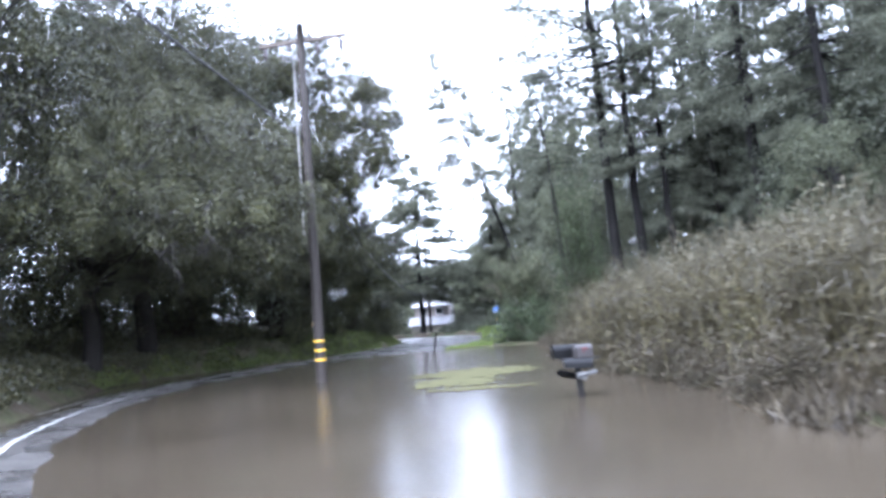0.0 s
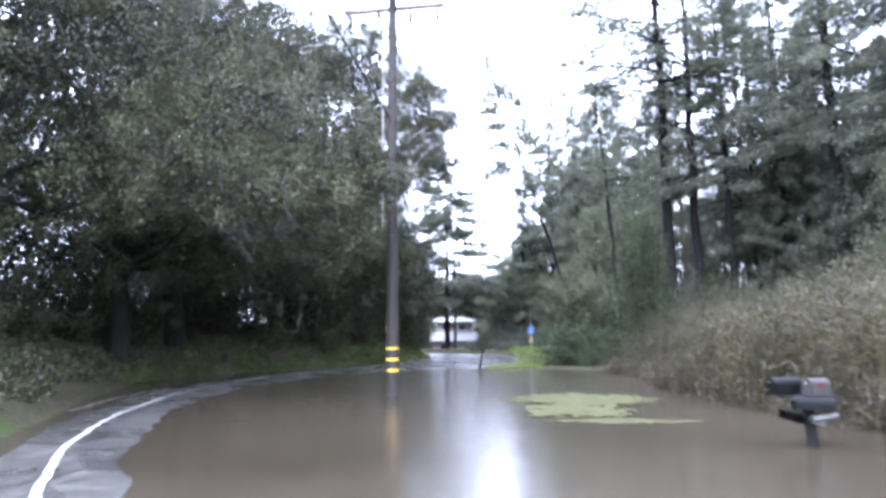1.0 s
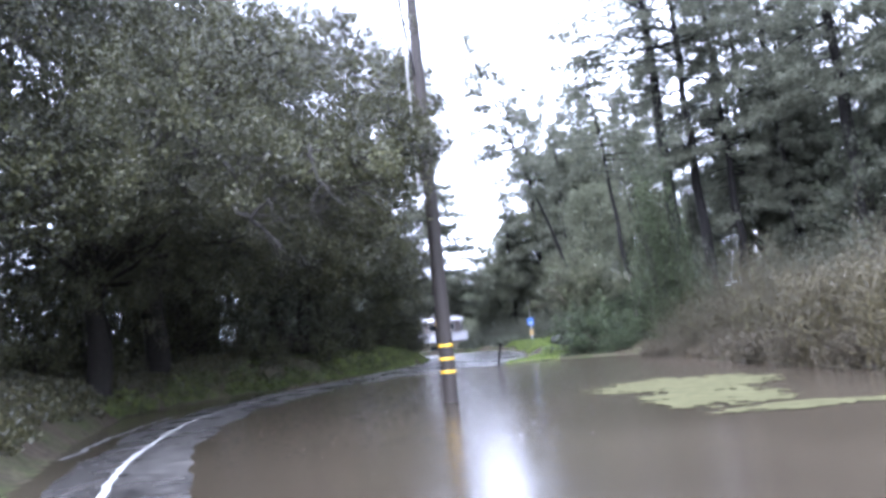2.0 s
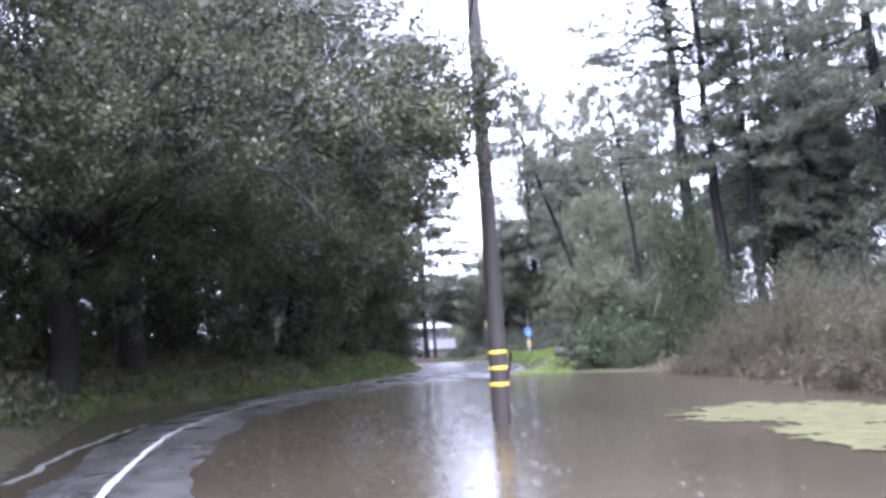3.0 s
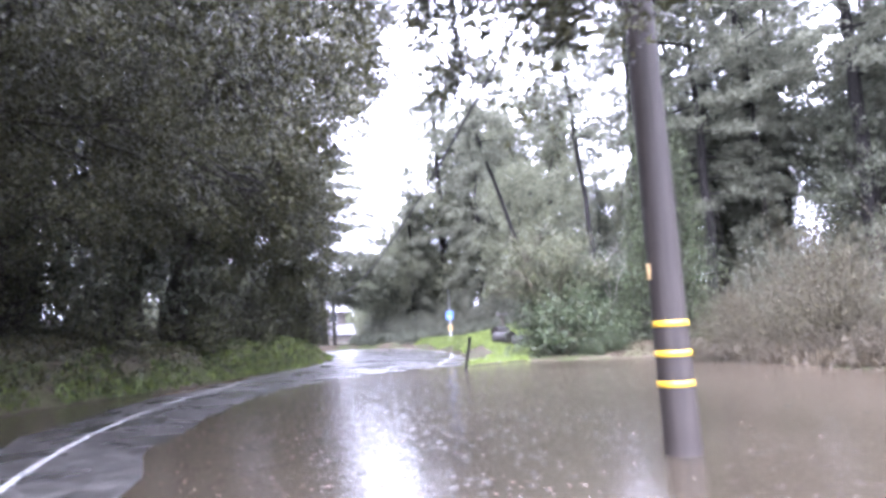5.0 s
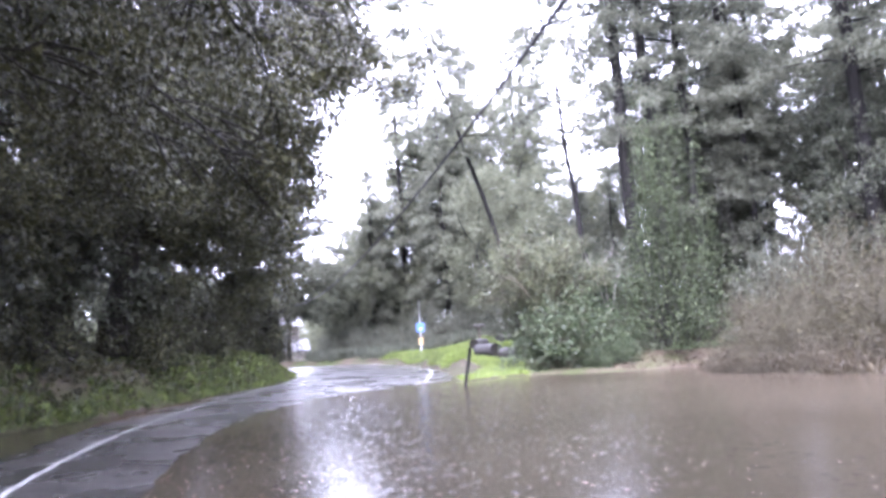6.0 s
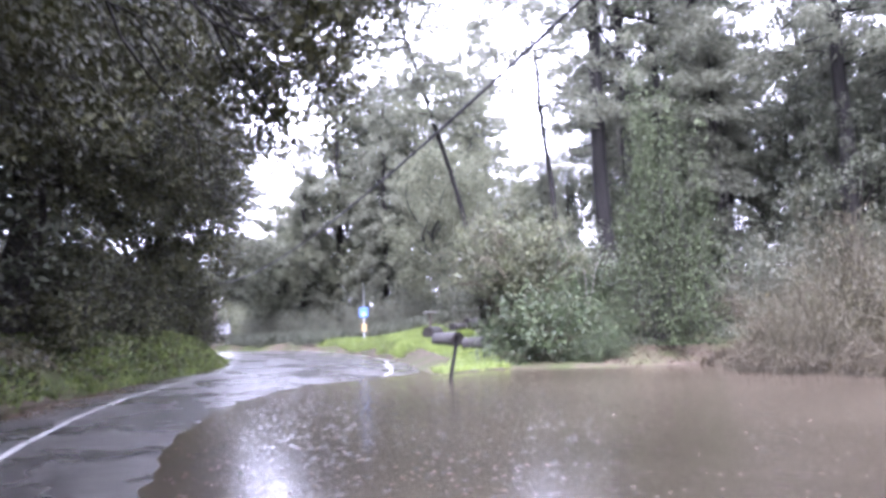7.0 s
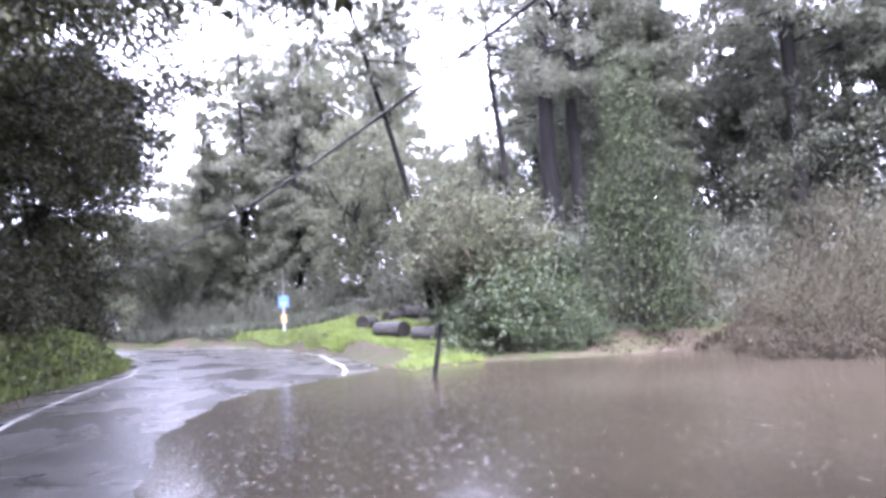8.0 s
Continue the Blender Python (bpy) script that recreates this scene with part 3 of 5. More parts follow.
# ---- plants ----
def oak(name, seed, height, radius, leaf, clumps, per, mat, label, lean=(0, 0), low=0.1, boughs=(), inner=90, shape=0.34, wood_mat=None, twigs=5, clear=None, blade=False, tight=1.0, headroom=2.4, split=False, clothed=0):
    """A broad-leaved tree: forked trunk, bent limbs, a crown of leaf clumps. boughs: ends of long limbs, from the foot."""
    rng = np.random.default_rng(seed)
    tree = thing(name, label, "tree")
    wood, limbs, twig_geo, crown = Geo(), [], Geo(), Geo()
    fork = np.array([lean[0] * 0.3, lean[1] * 0.3, height * 0.24])
    r0 = 0.021 * height
    tube(wood, bent((0, 0, -0.4), fork, rng, 0, 0.12, 7), np.linspace(r0 * 1.25, r0 * 0.8, 7), 10)
    lobes = []
    for k in range(20):
        a = k * 2.4 + rng.uniform(-0.4, 0.4)
        h = (low + 0.08 + (0.9 - low - 0.08) * (k + rng.random()) / 20) * height
        wide = radius * math.sqrt(max(0.2, 1 - ((h / height - 0.48) / 0.56) ** 2))
        out = wide * rng.uniform(0.3, 0.75)
        c = np.array([lean[0] + math.cos(a) * out, lean[1] + math.sin(a) * out, h])
        lobes.append((c, radius * rng.uniform(0.3, 0.44)))
    for b in boughs:
        lobes.append((np.array(b[:3], float), b[3]))
    for k, (c, r) in enumerate(lobes):
        thick = r0 * (0.34 if k < 20 else 0.2)
        root = fork * rng.uniform(0.8, 1.05)
        if k >= 20 and r < 1.5:
            big = [b for b, size in lobes[20:] if size >= 1.5]
            if big:
                root, thick = min(big, key=lambda b: np.linalg.norm(b - c)), 0.018
        p = bent(root, c, rng, 0.12, 0.35, 9)
        limb = Geo()
        tube(limb, p, np.linspace(thick, 0.01, 9), 6, False)
        limbs.append(limb)
        if clothed and k >= 20 and r >= 1.5:
            wild = np.random.default_rng(seed + 500 + k)
            along = p[wild.integers(2, 8, clothed)] + wild.normal(size=(clothed, 3)) * np.array([0.3, 0.3, 0.26])
            leaves(crown, along, leaf * 1.3, leaf * shape * 1.3, wild, 0.5, blade=blade)
        for _ in range(twigs):
            t = c + rng.normal(size=3) * r * 0.55
            s = p[rng.integers(4, 8)]
            tube(twig_geo, bent(s, t, rng, 0.05, 0.3, 5), np.linspace(0.02, 0.006, 5), 4, False)
        d = rng.normal(size=(inner, 3))
        d /= np.linalg.norm(d, axis=1, keepdims=True)
        if clear and c[0] + r > clear and c[2] - r < headroom:
            d[:, 2] = np.abs(d[:, 2])
        leaves(crown, c + d * r * rng.uniform(0.05, 0.6, (inner, 1)), leaf * 2.0, leaf * 0.7, rng, 0.3, blade=blade)
    weights = np.array([r ** 2 for _, r in lobes])
    pick = rng.choice(len(lobes), clumps, p=weights / weights.sum())
    for k in pick:
        c, r = lobes[k]
        d = rng.normal(size=3)
        d /= np.linalg.norm(d)
        q = c + d * np.array([1, 1, 0.85]) * r * rng.uniform(0.35, 1.12) ** 0.7
        q[2] = max(q[2], low * height * 0.5 + rng.uniform(0, 0.8))
        if clear and q[0] > clear:
            q[2] = max(q[2], headroom + rng.uniform(0, 1.5))
        n = int(per * rng.uniform(0.6, 1.4))
        spots = q + rng.normal(size=(n, 3)) * np.array([0.2, 0.2, 0.17]) * (0.5 + leaf * 4.5) * tight
        leaves(crown, spots, leaf, leaf * shape, rng, 0.5, along=d * 0.5, blade=blade)
        if rng.random() < 0.3:
            tube(twig_geo, bent(c + (q - c) * 0.3, q, rng, 0, 0.3, 4), (0.02, 0.014, 0.009, 0.005), 3, False)
    bark = wood_mat or BARK_OAK
    part("trunk", wood, bark, tree, smooth=True)
    if split:
        for limb in limbs:
            part("limb", limb, bark, tree, smooth=True)
    else:
        for limb in limbs:
            twig_geo.join(limb)
    if twig_geo.count:
        tagged(part("twig_mass", twig_geo, bark, tree, smooth=True), kind="stuff")
    part("crown", crown, mat, tree)
    return tree


def conifer(name, seed, height, reach, start, label, lean=(0, 0), density=1.0, spray=0.38, girth=0.011, droop=0.25, point=0.75):
    """A tall conifer: straight trunk and tiers of level branches with needle sprays."""
    rng = np.random.default_rng(seed)
    tree = thing(name, label, "tree")
    wood, limbs, crown = Geo(), Geo(), Geo()
    zs = np.linspace(-0.4, height, 12)
    t = np.clip(zs / height, 0, 1)
    axis = np.column_stack([lean[0] * t ** 1.2, lean[1] * t ** 1.2, zs]) + np.column_stack([rng.normal(size=12) * 0.06, rng.normal(size=12) * 0.06, np.zeros(12)])
    rr = girth * height
    tube(wood, axis, rr * (1 - t) + 0.03, 9)
    z = start * height
    while z < height * 0.985:
        f = (z / height - start) / (1 - start)
        for _ in range(max(1, int(rng.integers(2, 5) * density + 0.4))):
            if rng.random() < 0.12:
                continue
            a = rng.uniform(0, 2 * math.pi)
            ln = reach * (1 - f) ** point * rng.uniform(0.45, 1.1) * (0.55 + 0.45 * min(1, f * 5)) + 0.25
            at = np.array([np.interp(z, zs, axis[:, 0]), np.interp(z, zs, axis[:, 1]), z])
            d = np.array([math.cos(a), math.sin(a), rng.uniform(-0.25, 0.15)])
            p = at + d * np.linspace(0, ln, 5)[:, None]
            p[:, 2] -= droop * ln * np.linspace(0, 1, 5) ** 2 * 0.6
            tube(limbs, p, np.linspace(0.012 * ln + 0.015, 0.006, 5), 3, False)
            n = int(ln * 62 * density)
            u = rng.uniform(0.22, 1.0, n) ** 0.8
            base = np.column_stack([np.interp(u, np.linspace(0, 1, 5), p[:, k]) for k in range(3)])
            side = np.array([-d[1], d[0], 0])
            base += side * (rng.normal(size=(n, 1)) * 0.15 * ln * (1.2 - u[:, None])) + rng.normal(size=(n, 3)) * np.array([0.12, 0.12, 0.16])
            leaves(crown, base, spray, spray * 0.15, rng, 0.35, along=d * 0.8, spread=0.7, blade=True)
        z += height * rng.uniform(0.015, 0.028)
    part("trunk", wood, BARK_PINE, tree, smooth=True)
    tagged(part("limb_mass", limbs, BARK_PINE, tree, smooth=True), kind="stuff")
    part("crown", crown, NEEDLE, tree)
    return tree


def shrub(name, seed, size, leaf, count, mat, label, wood_mat=TWIG, twigs=60, droop=0.3, category="shrub", taper=0.0):
    """A rounded bush: many stems from the ground, leaves in clumps near their ends."""
    rng = np.random.default_rng(seed)
    bush = thing(name, label, category)
    wood, crown = Geo(), Geo()
    sx, sy, sz = size
    tips = []
    for _ in range(twigs):
        d = rng.normal(size=3)
        d[2] = abs(d[2]) * 0.9 + 0.1
        d /= np.linalg.norm(d)
        e = d * np.array([sx, sy, sz]) * rng.uniform(0.6, 1.05)
        p = bent((rng.uniform(-0.3, 0.3) * sx, rng.uniform(-0.3, 0.3) * sy, -0.15), e, rng, 0.14, 0.18, 6)
        tube(wood, p, np.linspace(0.022, 0.005, 6), 4, False)
        for _ in range(4):
            s = p[rng.integers(2, 6)]
            q = s + rng.normal(size=3) * np.array([sx, sy, sz]) * 0.16 + np.array([0, 0, 0.1])
            q[2] = max(q[2], 0.05)
            tube(wood, bent(s, q, rng, 0.05, 0.2, 3), (0.009, 0.006, 0.003), 3, False)
            tips.append(q)
        tips.append(e)
    tips = np.array(tips)
    k = rng.integers(0, len(tips), count)
    spots = tips[k] * rng.uniform(0.78, 1.04, (count, 1)) + rng.normal(size=(count, 3)) * np.array([sx, sy, sz]) * 0.075
    spots[:, 2] = np.maximum(spots[:, 2], 0.05)
    spots[:, :2] *= (1 - taper * np.clip(spots[:, 2:] / sz, 0, 1))
    leaves(crown, spots, leaf, leaf * 0.27, rng, droop, blade=leaf >= 0.16 or leaf < 0.08)
    tagged(part("stem_tangle", wood, wood_mat, bush, smooth=True), kind="stuff")
    part("foliage", crown, mat, bush)
    return bush


def put(ob, x, y, turn=0.0, size=1.0, sink=0.05):
    ob.matrix_basis = pose(x, y, ground_at(x, y) - sink, 0, 0, turn) @ Matrix.Scale(size, 4)
    return ob


def again(ob, x, y, turn=0.0, size=1.0, sink=0.05):
    c = copy_thing(ob, pose(x, y, 0))
    return put(c, x, y, turn, size, sink)


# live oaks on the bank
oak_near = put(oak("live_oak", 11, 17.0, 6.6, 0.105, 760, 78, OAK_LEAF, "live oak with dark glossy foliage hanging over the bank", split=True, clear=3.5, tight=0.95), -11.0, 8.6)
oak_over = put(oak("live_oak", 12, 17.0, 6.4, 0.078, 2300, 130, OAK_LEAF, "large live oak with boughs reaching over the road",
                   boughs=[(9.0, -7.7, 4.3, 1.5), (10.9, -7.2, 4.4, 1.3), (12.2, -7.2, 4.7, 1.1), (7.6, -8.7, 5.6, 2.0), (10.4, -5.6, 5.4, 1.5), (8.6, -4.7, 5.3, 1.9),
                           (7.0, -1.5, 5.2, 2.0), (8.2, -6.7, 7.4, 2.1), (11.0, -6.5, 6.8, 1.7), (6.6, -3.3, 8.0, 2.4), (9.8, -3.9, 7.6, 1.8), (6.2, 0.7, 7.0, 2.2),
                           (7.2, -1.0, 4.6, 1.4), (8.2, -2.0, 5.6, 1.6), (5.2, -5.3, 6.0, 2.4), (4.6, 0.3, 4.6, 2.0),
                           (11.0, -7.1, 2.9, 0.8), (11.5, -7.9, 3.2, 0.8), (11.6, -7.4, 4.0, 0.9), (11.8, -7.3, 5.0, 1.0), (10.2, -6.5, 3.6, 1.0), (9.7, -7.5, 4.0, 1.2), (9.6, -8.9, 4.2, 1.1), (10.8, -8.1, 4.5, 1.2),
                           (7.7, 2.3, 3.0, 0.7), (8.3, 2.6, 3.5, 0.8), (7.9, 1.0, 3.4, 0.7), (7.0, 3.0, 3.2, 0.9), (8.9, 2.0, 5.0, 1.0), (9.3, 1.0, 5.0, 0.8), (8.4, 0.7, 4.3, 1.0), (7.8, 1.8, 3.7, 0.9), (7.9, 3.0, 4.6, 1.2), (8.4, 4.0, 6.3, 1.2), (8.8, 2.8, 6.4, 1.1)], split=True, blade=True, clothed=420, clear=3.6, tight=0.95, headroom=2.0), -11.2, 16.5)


def fork_limb(tree, a, b, r, seed, shoots=5):
    """A bare dark limb of a tree, from a to b in the world, with crooked side shoots."""
    rng = np.random.default_rng(seed)
    inv = tree.matrix_basis.inverted()
    p = bent(inv @ Vector(a), inv @ Vector(b), rng, 0.1, 0.25, 8)
    g = Geo()
    tube(g, p, np.linspace(r, r * 0.3, 8), 7, False)
    for k in range(shoots):
        at = p[2 + k % 5]
        d = rng.normal(size=3) * np.array([0.4, 0.15, 0.2]) + np.array([0, 0, -0.32])
        tube(g, bent(at, at + d, rng, 0.05, 0.3, 5), np.linspace(r * 0.5, 0.005, 5), 5, False)
    part("limb", g, BARK_OAK, tree, smooth=True)


for k, (a, b, r) in enumerate((((-2.95, 8.40, 5.44), (-1.87, 6.83, 3.87), 0.06), ((-1.91, 6.85, 3.91), (-1.31, 6.78, 3.21), 0.04), ((-1.85, 6.83, 3.86), (-1.29, 6.78, 4.18), 0.032),
                               ((-0.97, 7.86, 5.44), (-0.56, 6.83, 4.36), 0.045), ((-0.57, 6.84, 4.38), (-0.20, 6.78, 3.91), 0.03), ((-0.57, 6.84, 4.27), (-0.77, 6.78, 3.78), 0.024))):
    fork_limb(oak_over, a, b, r, 140 + k)
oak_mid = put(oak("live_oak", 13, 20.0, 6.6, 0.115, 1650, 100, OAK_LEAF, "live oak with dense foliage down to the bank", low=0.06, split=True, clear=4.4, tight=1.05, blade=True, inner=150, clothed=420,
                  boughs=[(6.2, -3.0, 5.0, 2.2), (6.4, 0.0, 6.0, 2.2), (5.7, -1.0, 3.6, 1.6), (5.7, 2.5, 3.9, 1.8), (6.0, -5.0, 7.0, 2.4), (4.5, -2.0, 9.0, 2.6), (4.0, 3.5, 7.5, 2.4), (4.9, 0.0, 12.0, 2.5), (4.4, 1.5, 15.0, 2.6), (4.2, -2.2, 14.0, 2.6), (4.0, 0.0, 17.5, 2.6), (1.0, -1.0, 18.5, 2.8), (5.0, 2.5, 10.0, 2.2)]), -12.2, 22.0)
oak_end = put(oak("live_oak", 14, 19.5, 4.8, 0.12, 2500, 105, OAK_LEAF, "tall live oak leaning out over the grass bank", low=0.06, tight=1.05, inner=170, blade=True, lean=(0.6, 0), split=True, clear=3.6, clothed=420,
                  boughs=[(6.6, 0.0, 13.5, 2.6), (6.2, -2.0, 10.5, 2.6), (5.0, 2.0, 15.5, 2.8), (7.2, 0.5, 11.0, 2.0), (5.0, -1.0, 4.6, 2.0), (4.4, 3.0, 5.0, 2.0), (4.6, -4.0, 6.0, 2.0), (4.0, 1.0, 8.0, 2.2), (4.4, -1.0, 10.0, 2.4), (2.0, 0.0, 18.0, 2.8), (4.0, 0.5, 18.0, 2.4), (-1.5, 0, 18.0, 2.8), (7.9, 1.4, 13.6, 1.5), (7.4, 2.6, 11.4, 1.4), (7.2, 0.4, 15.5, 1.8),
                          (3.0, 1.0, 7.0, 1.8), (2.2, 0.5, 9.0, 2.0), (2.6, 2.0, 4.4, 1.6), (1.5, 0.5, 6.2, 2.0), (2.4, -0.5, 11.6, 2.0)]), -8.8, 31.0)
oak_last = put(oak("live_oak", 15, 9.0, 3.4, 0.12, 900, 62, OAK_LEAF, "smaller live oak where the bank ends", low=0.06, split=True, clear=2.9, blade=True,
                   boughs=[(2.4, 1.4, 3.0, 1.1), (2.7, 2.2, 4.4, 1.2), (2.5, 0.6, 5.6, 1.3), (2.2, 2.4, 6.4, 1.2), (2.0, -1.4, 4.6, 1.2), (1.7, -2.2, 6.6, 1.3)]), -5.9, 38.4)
oak_far = put(oak("live_oak", 16, 22.0, 7.6, 0.27, 620, 26, OAK_LEAF_FAR, "tall live oak behind the front row of trees", low=0.04, blade=True), -17.5, 16.0, 40)
for x, y, turn, size in ((-16.5, 7, 100, 1.0), (-18.5, 26, 200, 1.05), (-15.5, 34, 300, 0.95), (-11.5, 44, 60, 0.75), (-14, -2, 150, 0.9), (-25, 14, 250, 1.2), (-21, 36, 80, 1.0), (-15, 47.5, 30, 0.75), (-13.2, 27.5, 10, 0.95)):
    again(oak_far, x, y, turn, size)
again(oak_near, -9.2, 1.0, 130, 0.85)
again(oak_far, -12.5, 37.5, 200, 1.08)

# conifers behind the water and along the bend
con_a = put(conifer("conifer", 21, 27, 5.8, 0.2, "tall conifer with level tiers of haze-paled grey-green needles"), 20.0, 41.0)
con_b = put(conifer("conifer", 22, 24, 4.8, 0.25, "slender conifer with a bare lower trunk", density=0.9), 30.0, 37.0)
con_c = put(conifer("conifer", 23, 30, 6.2, 0.3, "old conifer with a long bare trunk and ragged crown", density=0.9), 15.0, 36.9)
con_d = put(conifer("conifer", 24, 17, 3.0, 0.06, "young dense conifer with branches to the ground", density=1.15, droop=0.4), 12.5, 41.0, 0, 0.5)
for src, x, y, turn, size in ((con_a, 21, 47, 70, 1.05), (con_b, 24, 40, 30, 1.0), (con_c, 27.5, 46, 120, 1.0), (con_a, 33, 42, 10, 1.0),
                              (con_c, 36, 34, 80, 0.95), (con_a, 29, 29, 150, 0.85), (con_c, 24.8, 30, 250, 1.0), (con_c, 33, 24, 33, 0.9), (con_b, 27, 19, 300, 0.8),
                              (con_a, 31, 14, 210, 0.9), (con_c, 26, 8, 100, 0.85), (con_b, 23, 1, 15, 0.85), (con_a, 25, -6, 60, 0.9)):
    again(src, x, y, turn, size)
for src, x, y, turn, size in ((con_c, 6.1, 61.5, 140, 0.9), (con_b, 11, 61, 20, 1.0), (con_c, 17, 60, 0, 0.85), (con_d, 8.5, 57, 200, 1.1), (con_a, 9, 66, 60, 1.0), (con_d, 3.2, 60, 10, 0.9), (con_a, 13, 63, 120, 0.95), (con_a, 15.6, 58.5, 15, 0.8), (con_b, 19.5, 63, 230, 1.1),
                              (con_d, 20, 36.5, 75, 0.9), (con_d, 26, 35, 15, 1.0), (con_b, 38, 18, 90, 1.0), (con_c, 20.8, 30.2, 40, 1.05), (con_c, 21, 38.5, 170, 0.95), (con_a, 28, 24.5, 30, 1.0),
                              (con_d, 29.5, 20.5, 100, 1.4), (con_c, 30, 28, 260, 1.0), (con_a, 17, 37, 200, 0.9), (con_d, 33, 37, 0, 0.9), (con_c, 23, 25.5, 300, 0.85), (con_d, 24, 43, 60, 1.2), (con_d, 16.5, 45, 130, 0.5)):
    again(src, x, y, turn, size)
put(conifer("cypress", 28, 37, 10.0, 0.385, "old cypress with long level branches over a bare trunk", density=0.9, droop=0.12, girth=0.0105), 13.2, 36.6)
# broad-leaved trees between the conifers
wood_tree = put(oak("woodland_tree", 17, 15.0, 5.4, 0.23, 560, 28, WOOD_LEAF, "haze-paled grey-green broad-leaved tree at the edge of the wood", low=0.05, wood_mat=BARK_PINE, twigs=2, blade=True), 12.0, 44.0, 0, 0.55)
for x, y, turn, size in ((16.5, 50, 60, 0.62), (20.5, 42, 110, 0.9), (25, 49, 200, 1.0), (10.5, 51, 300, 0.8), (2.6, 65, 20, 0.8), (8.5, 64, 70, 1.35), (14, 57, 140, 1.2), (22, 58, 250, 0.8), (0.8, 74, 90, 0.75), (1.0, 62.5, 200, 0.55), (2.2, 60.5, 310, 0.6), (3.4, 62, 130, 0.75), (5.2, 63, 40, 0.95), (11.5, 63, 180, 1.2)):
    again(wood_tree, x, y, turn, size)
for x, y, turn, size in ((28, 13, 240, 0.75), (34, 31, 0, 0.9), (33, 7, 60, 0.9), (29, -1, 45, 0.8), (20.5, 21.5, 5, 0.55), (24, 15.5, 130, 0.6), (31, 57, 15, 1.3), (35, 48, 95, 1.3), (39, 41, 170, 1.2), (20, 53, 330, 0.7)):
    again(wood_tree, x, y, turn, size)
# darker-leaved oak copies deep in the wood, standing in for its shade
for x, y, turn, size in ((24.5, 34.5, 80, 0.52), (29.5, 33, 190, 0.6), (23.5, 27, 20, 0.5), (28, 25, 300, 0.6), (30, 40.5, 140, 0.6), (26, 20, 250, 0.55), (21.6, 30.6, 40, 0.42)):
    again(oak_far, x, y, turn, size)
# by the house and in the distance
put(conifer("pine", 25, 17.5, 7.2, 0.2, "lone pine with sparse level branches", density=1.15, spray=0.42, girth=0.014, droop=0.1, point=0.62), -4.2, 56.8)
far_tree = put(oak("far_tree", 18, 13.0, 5.6, 0.6, 130, 13, WOOD_LEAF, "distant haze-paled grey-green tree beyond the house", low=0.03, inner=16, twigs=0, blade=True), -19, 92, 0)
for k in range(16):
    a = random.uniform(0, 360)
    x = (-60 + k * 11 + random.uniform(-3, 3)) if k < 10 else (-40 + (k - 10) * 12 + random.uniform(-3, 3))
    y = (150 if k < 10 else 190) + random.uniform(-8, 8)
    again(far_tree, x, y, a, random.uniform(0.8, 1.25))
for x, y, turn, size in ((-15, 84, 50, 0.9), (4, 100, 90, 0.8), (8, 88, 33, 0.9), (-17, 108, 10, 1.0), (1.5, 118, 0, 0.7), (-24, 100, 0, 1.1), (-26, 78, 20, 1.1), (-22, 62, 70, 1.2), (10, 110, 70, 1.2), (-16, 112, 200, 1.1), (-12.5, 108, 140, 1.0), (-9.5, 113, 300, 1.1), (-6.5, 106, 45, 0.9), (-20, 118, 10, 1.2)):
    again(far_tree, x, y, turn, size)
# leaning pines over the grass
put(conifer("leaning_pine", 26, 21.2, 3.3, 0.45, "thin leaning pine with a sparse crown", lean=(-5.9, 0.5), density=1.0, girth=0.0046), 7.25, 36.4)
put(conifer("leaning_pine", 27, 17.5, 4.3, 0.5, "thin crooked pine with few spreading branches", lean=(-0.9, 1.0), density=0.65, girth=0.0075), 9.7, 34.6)


def dead_bough():
    rng = np.random.default_rng(32)
    t = thing("dead_bough", "pale bare bough arching out of the bushes", "branch")
    w = Geo()
    for tip, r in (((-0.7, 0.1, 2.3), 0.026), ((0.4, -0.1, 2.6), 0.022), ((1.0, 0.1, 1.6), 0.018)):
        p = bent((0, 0, -0.2), tip, rng, 0.1, 0.35, 9)
        tube(w, p, np.linspace(r, 0.008, 9), 6, False)
        for k in (4, 6):
            e = p[k] + rng.normal(size=3) * 0.35
            tube(w, bent(p[k], e, rng, 0.1, 0.3, 4), (0.012, 0.009, 0.006, 0.004), 4, False)
    part("wood", w, DEAD_WOOD, t, smooth=True)
    return t


put(dead_bough(), 9.3, 32.6, 20, 1.25, -0.6)

# undergrowth
laurel = put(shrub("laurel_bush", 41, (2.6, 2.1, 2.5), 0.13, 9000, LAUREL_LEAF, "glossy green laurel bush at the water's edge", twigs=90), 6.95, 30.9, 0, 1.05)
again(laurel, 9.6, 34.0, 110, 1.1)
again(laurel, 7.2, 32.4, 60, 0.75)
again(laurel, 8.3, 30.3, 200, 0.62)
again(laurel, 6.5, 33.0, 290, 0.55)
again(laurel, 7.6, 29.3, 150, 0.42)
olive = put(oak("olive_tree", 46, 4.7, 1.75, 0.085, 330, 34, OLIVE_LEAF, "drooping olive-green tree with bare twigs behind the logs", lean=(-0.2, 0.1), low=0.38, wood_mat=TWIG, twigs=11, inner=24,
        boughs=[(-2.3, -0.3, 3.5, 0.6), (-1.9, 0.3, 2.9, 0.55), (-1.2, -0.8, 4.3, 0.8), (-2.8, -0.2, 2.8, 0.4), (1.6, -0.4, 3.3, 0.9), (0.8, -0.6, 4.6, 0.8), (2.4, 0.2, 3.6, 0.7), (-1.6, 0.4, 4.9, 0.6)], tight=0.9), 6.7, 32.2)
again(olive, 6.75, 35.2, 100, 1.12)
